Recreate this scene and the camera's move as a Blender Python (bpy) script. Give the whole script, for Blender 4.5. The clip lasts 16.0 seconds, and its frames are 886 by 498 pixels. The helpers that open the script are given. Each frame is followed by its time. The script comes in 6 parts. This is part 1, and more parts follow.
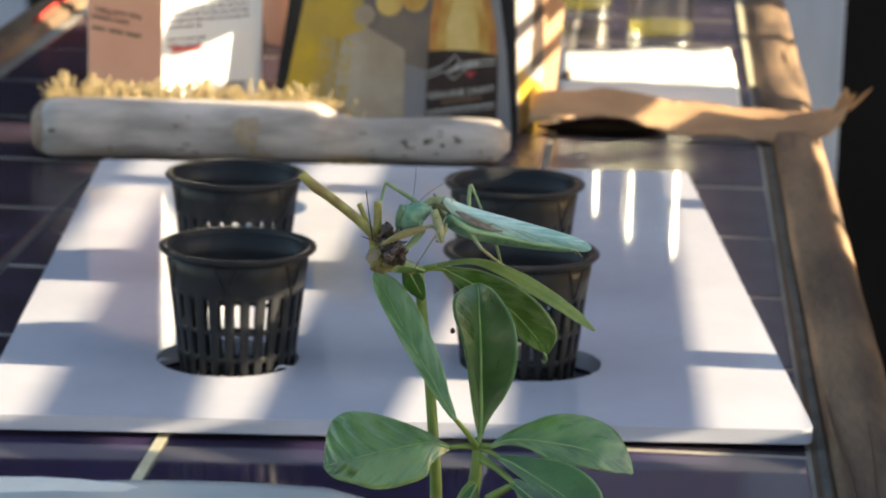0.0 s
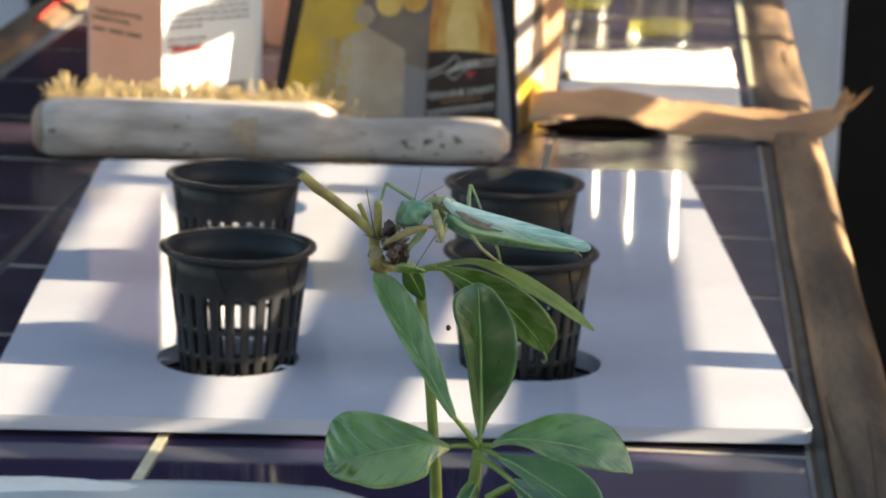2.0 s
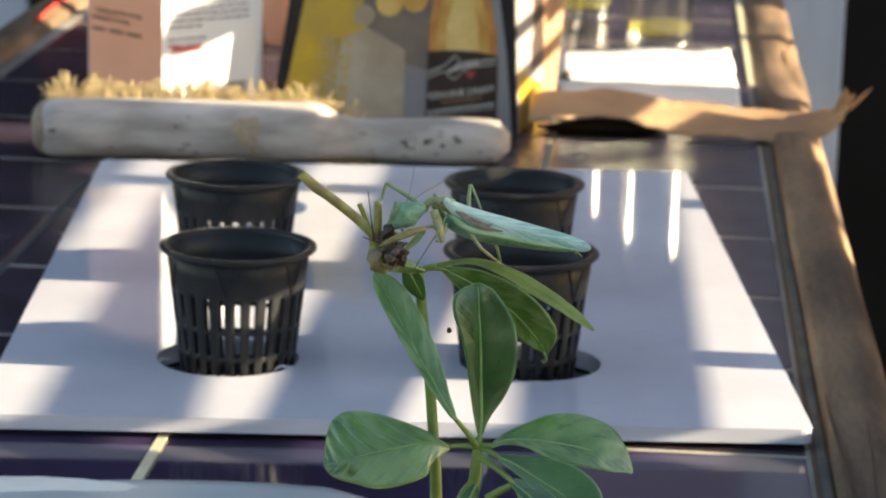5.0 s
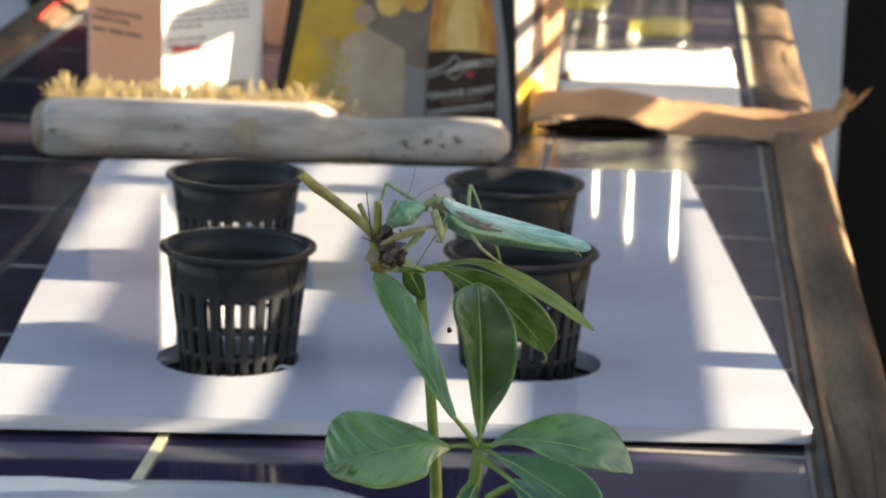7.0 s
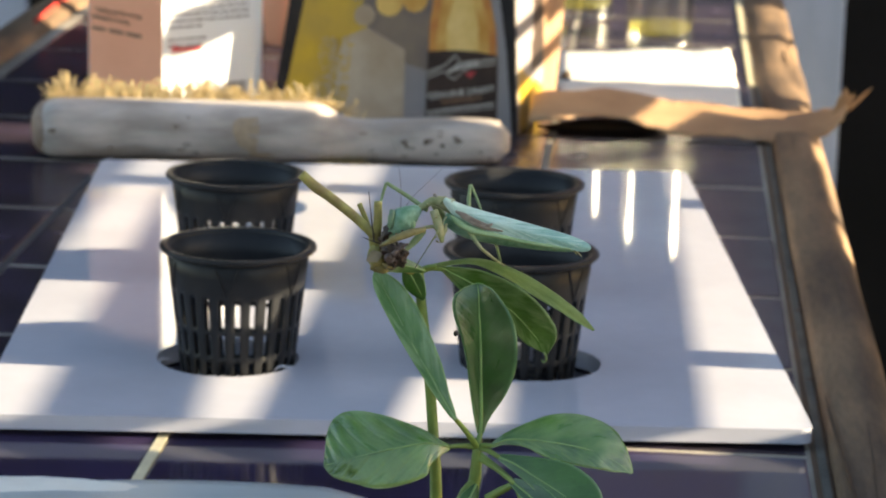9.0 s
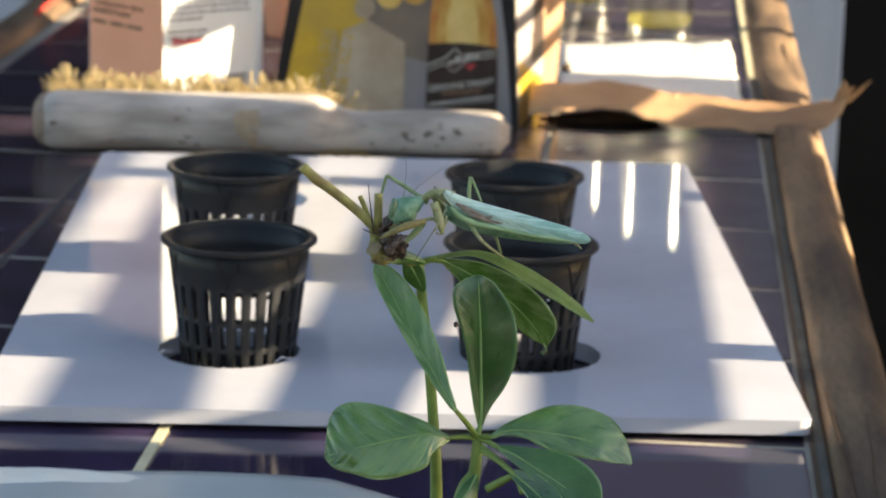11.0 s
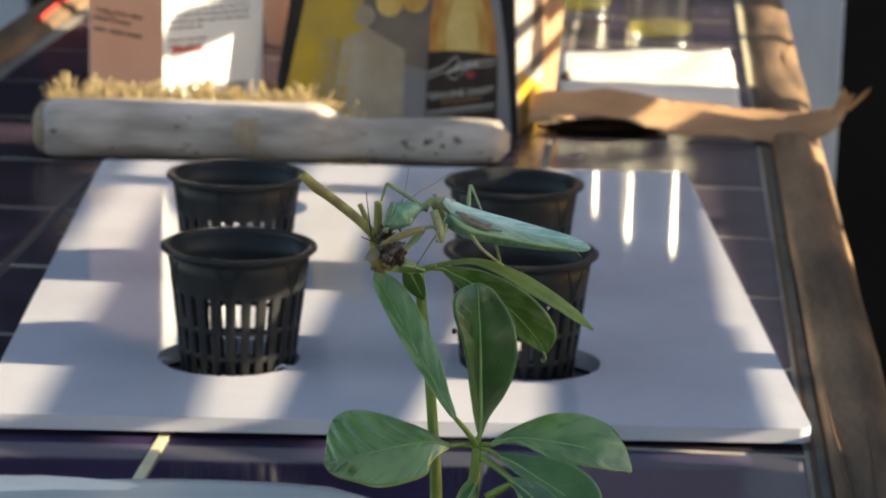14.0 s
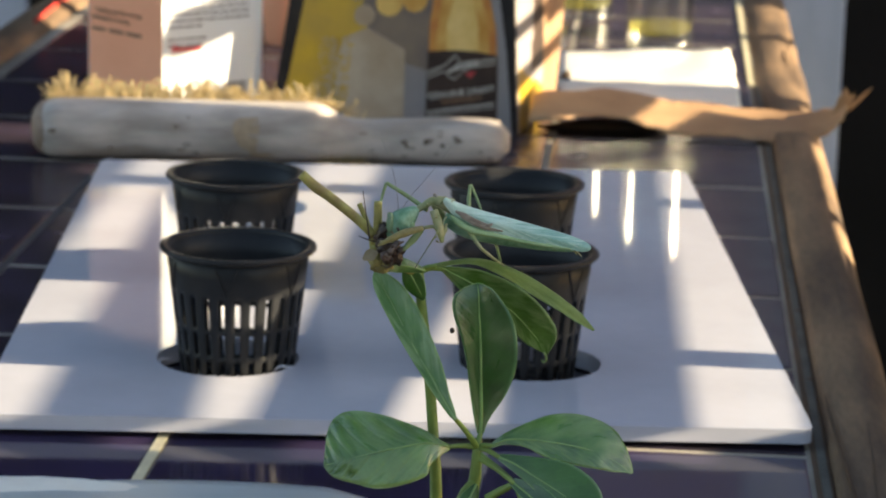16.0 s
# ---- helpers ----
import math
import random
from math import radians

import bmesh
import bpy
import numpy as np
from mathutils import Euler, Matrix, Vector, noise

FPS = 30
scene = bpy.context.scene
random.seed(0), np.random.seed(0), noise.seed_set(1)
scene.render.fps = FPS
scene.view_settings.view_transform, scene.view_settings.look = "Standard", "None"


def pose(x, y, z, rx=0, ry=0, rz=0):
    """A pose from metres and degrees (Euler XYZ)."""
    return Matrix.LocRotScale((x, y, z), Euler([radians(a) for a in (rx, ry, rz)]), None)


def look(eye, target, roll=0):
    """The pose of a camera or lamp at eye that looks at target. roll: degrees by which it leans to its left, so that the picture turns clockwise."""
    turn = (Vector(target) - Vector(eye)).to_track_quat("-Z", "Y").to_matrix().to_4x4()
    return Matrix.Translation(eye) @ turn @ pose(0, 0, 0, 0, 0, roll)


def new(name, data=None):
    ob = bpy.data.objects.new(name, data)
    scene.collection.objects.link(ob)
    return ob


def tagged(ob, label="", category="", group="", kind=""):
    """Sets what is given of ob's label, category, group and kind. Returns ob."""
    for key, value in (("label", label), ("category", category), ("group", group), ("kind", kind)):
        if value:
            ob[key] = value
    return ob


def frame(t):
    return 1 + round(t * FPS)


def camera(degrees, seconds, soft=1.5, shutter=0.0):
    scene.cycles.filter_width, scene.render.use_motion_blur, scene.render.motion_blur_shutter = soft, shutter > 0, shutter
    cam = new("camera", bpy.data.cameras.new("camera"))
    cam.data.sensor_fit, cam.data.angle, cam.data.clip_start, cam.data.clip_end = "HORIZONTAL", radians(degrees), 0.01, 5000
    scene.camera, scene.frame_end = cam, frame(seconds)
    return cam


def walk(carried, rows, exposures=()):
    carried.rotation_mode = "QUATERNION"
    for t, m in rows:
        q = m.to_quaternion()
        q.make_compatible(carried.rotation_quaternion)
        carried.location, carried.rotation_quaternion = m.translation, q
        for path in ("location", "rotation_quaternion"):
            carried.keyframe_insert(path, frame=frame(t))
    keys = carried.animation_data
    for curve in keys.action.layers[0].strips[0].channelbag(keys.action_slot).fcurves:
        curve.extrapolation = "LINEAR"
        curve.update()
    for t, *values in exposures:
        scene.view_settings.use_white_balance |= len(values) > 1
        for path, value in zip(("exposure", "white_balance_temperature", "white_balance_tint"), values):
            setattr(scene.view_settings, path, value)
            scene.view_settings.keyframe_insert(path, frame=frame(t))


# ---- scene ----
# ---- camera and its path ----
cam = camera(17.70, 16.0, soft=1.9)
cam.data.dof.use_dof = True
cam.data.dof.focus_distance = 1.01
cam.data.dof.aperture_fstop = 29.0

EYE = Vector((0.0, 0.0, 0.401))


def view(near, drop=0.0):
    """The camera's pose, moved forward by near metres and tipped down by drop degrees."""
    way = Vector((0.0, math.cos(radians(13.116)), -math.sin(radians(13.116))))
    eye = EYE + way * near
    tip = radians(13.116 + drop)
    return look(eye, eye + Vector((0.0, math.cos(tip), -math.sin(tip))), 1.479)


walk(cam, [
    (0.0, view(0.0075)), (0.4, view(0.005)), (9.2, view(0.005)), (10.5, view(0.003)),
    (10.9, view(0.001, 0.10)), (11.1, view(0.0, 0.19)), (11.3, view(0.0, 0.165)), (11.4, view(0.0, 0.106)),
    (11.5, view(0.0, 0.05)), (11.7, view(0.0, 0.015)), (12.0, view(0.0)),
    (14.4, view(0.0)), (15.0, view(0.006)), (15.5, view(0.005)), (16.0, view(0.005)),
], exposures=[(0.0, 2.70, 7500, 10), (9.2, 2.70, 7500, 10), (11.5, 2.64, 7500, 10), (12.0, 2.42, 7500, 10), (12.5, 2.51, 7500, 10), (13.5, 2.55, 7500, 10), (14.0, 2.37, 7500, 10), (14.5, 2.41, 7500, 10), (15.2, 2.46, 7500, 10), (16.0, 2.45, 7500, 10)])

# ---- sky and sun ----
SUN_ELEVATION, SUN_AZIMUTH = 14.0, -5.0          # the azimuth counts from +x towards +y
world = bpy.data.worlds.new("sky")
scene.world = world
world.use_nodes = True
wn = world.node_tree
sky = wn.nodes.new("ShaderNodeTexSky")
sky.sky_type, sky.sun_disc = "NISHITA", False
sky.sun_elevation, sky.sun_rotation = radians(SUN_ELEVATION), radians(90.0 - SUN_AZIMUTH)
wn.nodes["Background"].inputs["Strength"].default_value = 0.062
wn.links.new(sky.outputs["Color"], wn.nodes["Background"].inputs["Color"])

sun_data = bpy.data.lights.new("sun", "SUN")
sun_data.energy, sun_data.angle, sun_data.color = 4.2, radians(0.5), (0.965, 0.855, 0.63)
sun = new("sun", sun_data)
ce, se = math.cos(radians(SUN_ELEVATION)), math.sin(radians(SUN_ELEVATION))
SUNWARD = Vector((ce * math.cos(radians(SUN_AZIMUTH)), ce * math.sin(radians(SUN_AZIMUTH)), se))
sun.matrix_world = look(SUNWARD * 6, (0, 0, 0))


# ---- materials ----
def material(name, colour, rough=0.5, second=None, scale=40.0, mix=0.5, fine=300.0, bump=0.15, bump_scale=None,
             metal=0.0, stretch=(1, 1, 1), coat=0.0, rough_var=0.12, sheen=0.0, translucent=0.0, random_amount=0.0, specular=0.5,
             detail=6.0, contrast=(0.35, 0.65)):
    """A surface with two scales of colour, uneven gloss and fine relief. Scales count features per metre."""
    m = bpy.data.materials.new(name)
    m.use_nodes = True
    t = m.node_tree
    n, l = t.nodes, t.links
    b = n["Principled BSDF"]
    b.inputs["Metallic"].default_value = metal
    b.inputs["Coat Weight"].default_value = coat
    b.inputs["Coat Roughness"].default_value = 0.08
    b.inputs["Sheen Weight"].default_value = sheen
    b.inputs["Specular IOR Level"].default_value = specular
    co = n.new("ShaderNodeTexCoord")
    mp = n.new("ShaderNodeMapping")
    mp.inputs["Scale"].default_value = stretch
    l.new(co.outputs["Object"], mp.inputs["Vector"])
    big = n.new("ShaderNodeTexNoise")
    big.inputs["Scale"].default_value, big.inputs["Detail"].default_value = scale, detail
    l.new(mp.outputs["Vector"], big.inputs["Vector"])
    small = n.new("ShaderNodeTexNoise")
    small.inputs["Scale"].default_value, small.inputs["Detail"].default_value = fine, 4.0
    l.new(mp.outputs["Vector"], small.inputs["Vector"])
    ramp = n.new("ShaderNodeValToRGB")
    ramp.color_ramp.elements[0].position, ramp.color_ramp.elements[1].position = contrast
    c2 = second or tuple(v * 0.72 for v in colour)
    ramp.color_ramp.elements[0].color = (*c2, 1)
    ramp.color_ramp.elements[1].color = (*colour, 1)
    l.new(big.outputs["Fac"], ramp.inputs["Fac"])
    hsv = n.new("ShaderNodeHueSaturation")
    rng = n.new("ShaderNodeMapRange")
    rng.inputs["To Min"].default_value, rng.inputs["To Max"].default_value = 1.0 - mix * 0.35, 1.0 + mix * 0.35
    l.new(small.outputs["Fac"], rng.inputs["Value"])
    value = rng.outputs["Result"]
    if random_amount:
        info = n.new("ShaderNodeObjectInfo")
        r2 = n.new("ShaderNodeMapRange")
        r2.inputs["To Min"].default_value, r2.inputs["To Max"].default_value = 1.0 - random_amount, 1.0 + random_amount
        l.new(info.outputs["Random"], r2.inputs["Value"])
        mul = n.new("ShaderNodeMath")
        mul.operation = "MULTIPLY"
        l.new(value, mul.inputs[0])
        l.new(r2.outputs["Result"], mul.inputs[1])
        value = mul.outputs["Value"]
    l.new(value, hsv.inputs["Value"])
    l.new(ramp.outputs["Color"], hsv.inputs["Color"])
    l.new(hsv.outputs["Color"], b.inputs["Base Color"])
    rr = n.new("ShaderNodeMapRange")
    rr.inputs["To Min"].default_value, rr.inputs["To Max"].default_value = max(0.02, rough - rough_var), min(1.0, rough + rough_var)
    l.new(big.outputs["Fac"], rr.inputs["Value"])
    l.new(rr.outputs["Result"], b.inputs["Roughness"])
    if bump:
        bp = n.new("ShaderNodeBump")
        bp.inputs["Strength"].default_value, bp.inputs["Distance"].default_value = bump, 0.001
        src = small
        if bump_scale:
            src = n.new("ShaderNodeTexNoise")
            src.inputs["Scale"].default_value, src.inputs["Detail"].default_value = bump_scale, 3.0
            l.new(mp.outputs["Vector"], src.inputs["Vector"])
        l.new(src.outputs["Fac"], bp.inputs["Height"])
        l.new(bp.outputs["Normal"], b.inputs["Normal"])
    if translucent:
        tr = n.new("ShaderNodeBsdfTranslucent")
        l.new(hsv.outputs["Color"], tr.inputs["Color"])
        mx = n.new("ShaderNodeMixShader")
        mx.inputs["Fac"].default_value = translucent
        l.new(b.outputs["BSDF"], mx.inputs[1])
        l.new(tr.outputs["BSDF"], mx.inputs[2])
        l.new(mx.outputs["Shader"], n["Material Output"].inputs["Surface"])
    return m


def glass(name, colour, rough=0.22, shine_least=0.15, shine_most=0.80):
    """Thin clear glass or a clear liquid: it lets light straight through with a tint, and mirrors more at a slant."""
    m = bpy.data.materials.new(name)
    m.use_nodes = True
    n, l = m.node_tree.nodes, m.node_tree.links
    clear_ = n.new("ShaderNodeBsdfTransparent")
    clear_.inputs["Color"].default_value = (*colour, 1)
    shine = n.new("ShaderNodeBsdfGlossy")
    shine.inputs["Roughness"].default_value = rough
    face = n.new("ShaderNodeLayerWeight")
    face.inputs["Blend"].default_value = 0.5
    steep = n.new("ShaderNodeMath")
    steep.operation, steep.inputs[1].default_value = "POWER", 2.8
    l.new(face.outputs["Facing"], steep.inputs[0])
    gain = n.new("ShaderNodeMapRange")
    gain.inputs["To Min"].default_value, gain.inputs["To Max"].default_value = shine_least, shine_most
    l.new(steep.outputs["Value"], gain.inputs["Value"])
    mix = n.new("ShaderNodeMixShader")
    l.new(gain.outputs["Result"], mix.inputs["Fac"])
    l.new(clear_.outputs["BSDF"], mix.inputs[1])
    l.new(shine.outputs["BSDF"], mix.inputs[2])
    l.new(mix.outputs["Shader"], n["Material Output"].inputs["Surface"])
    return m


def cloudy(name, colour, amount):
    """A thin cloudy drink: part of the light goes straight through, part is scattered."""
    m = bpy.data.materials.new(name)
    m.use_nodes = True
    n, l = m.node_tree.nodes, m.node_tree.links
    through_ = n.new("ShaderNodeBsdfTransparent")
    through_.inputs["Color"].default_value = (*colour, 1)
    scatter = n.new("ShaderNodeBsdfDiffuse")
    scatter.inputs["Color"].default_value = (*colour, 1)
    mix = n.new("ShaderNodeMixShader")
    mix.inputs["Fac"].default_value = amount
    l.new(through_.outputs["BSDF"], mix.inputs[1])
    l.new(scatter.outputs["BSDF"], mix.inputs[2])
    l.new(mix.outputs["Shader"], n["Material Output"].inputs["Surface"])
    return m


def blade(name, deep, light, sheen_rib_colour, amount, rough, coat, translucent, veins=11.0, lanes=8.0, ribs=0.07, lift=0.30):
    """A leaf's skin: two greens in blotches, pale streaks of painted sheen between the side veins, and raised veins."""
    m = bpy.data.materials.new(name)
    m.use_nodes = True
    n, l = m.node_tree.nodes, m.node_tree.links
    b = n["Principled BSDF"]
    b.inputs["Coat Weight"].default_value, b.inputs["Coat Roughness"].default_value, b.inputs["Coat IOR"].default_value = coat, 0.16, 2.0

    def calc(op, x, y=0.0):
        k = n.new("ShaderNodeMath")
        k.operation = op
        for i, v in enumerate((x, y)):
            if isinstance(v, (int, float)):
                k.inputs[i].default_value = v
            else:
                l.new(v, k.inputs[i])
        return k.outputs["Value"]

    def blend(fac, x, y):
        k = n.new("ShaderNodeMix")
        k.data_type = "RGBA"
        if isinstance(fac, (int, float)):
            k.inputs["Factor"].default_value = fac
        else:
            l.new(fac, k.inputs["Factor"])
        for name_, v in (("A", x), ("B", y)):
            sock = [i for i in k.inputs if i.name == name_ and i.type == "RGBA"][0]
            if isinstance(v, tuple):
                sock.default_value = (*v, 1)
            else:
                l.new(v, sock)
        return [o for o in k.outputs if o.type == "RGBA"][0]
    co = n.new("ShaderNodeTexCoord")
    sep = n.new("ShaderNodeSeparateXYZ")
    l.new(co.outputs["UV"], sep.inputs["Vector"])
    along, over = sep.outputs["X"], sep.outputs["Y"]
    out = calc("ABSOLUTE", calc("SUBTRACT", calc("MULTIPLY", over, 2.0), 1.0))
    lane = calc("SUBTRACT", along, calc("MULTIPLY", out, 0.20))
    info = n.new("ShaderNodeObjectInfo")
    mix = n.new("ShaderNodeCombineXYZ")
    l.new(calc("MULTIPLY", lane, lanes), mix.inputs["X"])
    l.new(calc("MULTIPLY", over, 3.0), mix.inputs["Y"])
    l.new(calc("MULTIPLY", info.outputs["Random"], 30.0), mix.inputs["Z"])
    streak = n.new("ShaderNodeTexNoise")
    streak.inputs["Scale"].default_value, streak.inputs["Detail"].default_value = 1.0, 4.0
    l.new(mix.outputs["Vector"], streak.inputs["Vector"])
    blotch = n.new("ShaderNodeTexNoise")
    blotch.inputs["Scale"].default_value, blotch.inputs["Detail"].default_value = 75.0, 5.0
    l.new(co.outputs["Object"], blotch.inputs["Vector"])
    broad = n.new("ShaderNodeTexNoise")
    broad.inputs["Scale"].default_value, broad.inputs["Detail"].default_value = 55.0, 2.0
    l.new(co.outputs["Object"], broad.inputs["Vector"])
    fine_ = n.new("ShaderNodeTexNoise")
    fine_.inputs["Scale"].default_value, fine_.inputs["Detail"].default_value = 900.0, 3.0
    l.new(co.outputs["Object"], fine_.inputs["Vector"])

    def window(v, lo, hi):
        k = n.new("ShaderNodeMapRange")
        k.inputs["From Min"].default_value, k.inputs["From Max"].default_value = lo, hi
        l.new(v, k.inputs["Value"])
        return k.outputs["Result"]
    rib = calc("POWER", calc("ADD", 0.5, calc("MULTIPLY", 0.5, calc("SINE", calc("MULTIPLY", lane, 2 * math.pi * veins)))), 10.0)
    edge = window(out, 0.90, 1.0)
    patch_ = calc("ADD", calc("MULTIPLY", streak.outputs["Fac"], 0.55), calc("MULTIPLY", broad.outputs["Fac"], 0.45))
    # sky sheen put into the colour as pale streaks, stronger towards the margin
    sheen_streaks = calc("MULTIPLY", window(patch_, 0.46, 0.57), calc("MULTIPLY", amount, calc("ADD", 0.45, calc("MULTIPLY", 0.55, out))))
    c = blend(window(blotch.outputs["Fac"], 0.36, 0.64), deep, light)
    c = blend(sheen_streaks, c, sheen_rib_colour)
    c = blend(calc("MULTIPLY", rib, ribs), c, sheen_rib_colour)
    c = blend(calc("MULTIPLY", edge, 0.55), c, sheen_rib_colour)
    hsv = n.new("ShaderNodeHueSaturation")
    l.new(calc("ADD", 0.86, calc("MULTIPLY", 0.28, fine_.outputs["Fac"])), hsv.inputs["Value"])
    l.new(c, hsv.inputs["Color"])
    l.new(hsv.outputs["Color"], b.inputs["Base Color"])
    l.new(calc("ADD", rough - 0.08, calc("MULTIPLY", 0.2, streak.outputs["Fac"])), b.inputs["Roughness"])
    bp = n.new("ShaderNodeBump")
    bp.inputs["Strength"].default_value, bp.inputs["Distance"].default_value = lift, 0.0012
    l.new(calc("ADD", calc("MULTIPLY", rib, -0.25), calc("ADD", streak.outputs["Fac"], calc("MULTIPLY", 0.35, blotch.outputs["Fac"]))), bp.inputs["Height"])
    l.new(bp.outputs["Normal"], b.inputs["Normal"])
    wrinkle = n.new("ShaderNodeBump")
    wrinkle.inputs["Strength"].default_value, wrinkle.inputs["Distance"].default_value = lift * 0.7, 0.0012
    l.new(calc("ADD", calc("MULTIPLY", 0.35, streak.outputs["Fac"]), calc("MULTIPLY", 0.8, blotch.outputs["Fac"])), wrinkle.inputs["Height"])
    l.new(wrinkle.outputs["Normal"], b.inputs["Coat Normal"])
    tr = n.new("ShaderNodeBsdfTranslucent")
    l.new(hsv.outputs["Color"], tr.inputs["Color"])
    mx = n.new("ShaderNodeMixShader")
    mx.inputs["Fac"].default_value = translucent
    l.new(b.outputs["BSDF"], mx.inputs[1])
    l.new(tr.outputs["BSDF"], mx.inputs[2])
    l.new(mx.outputs["Shader"], n["Material Output"].inputs["Surface"])
    return m


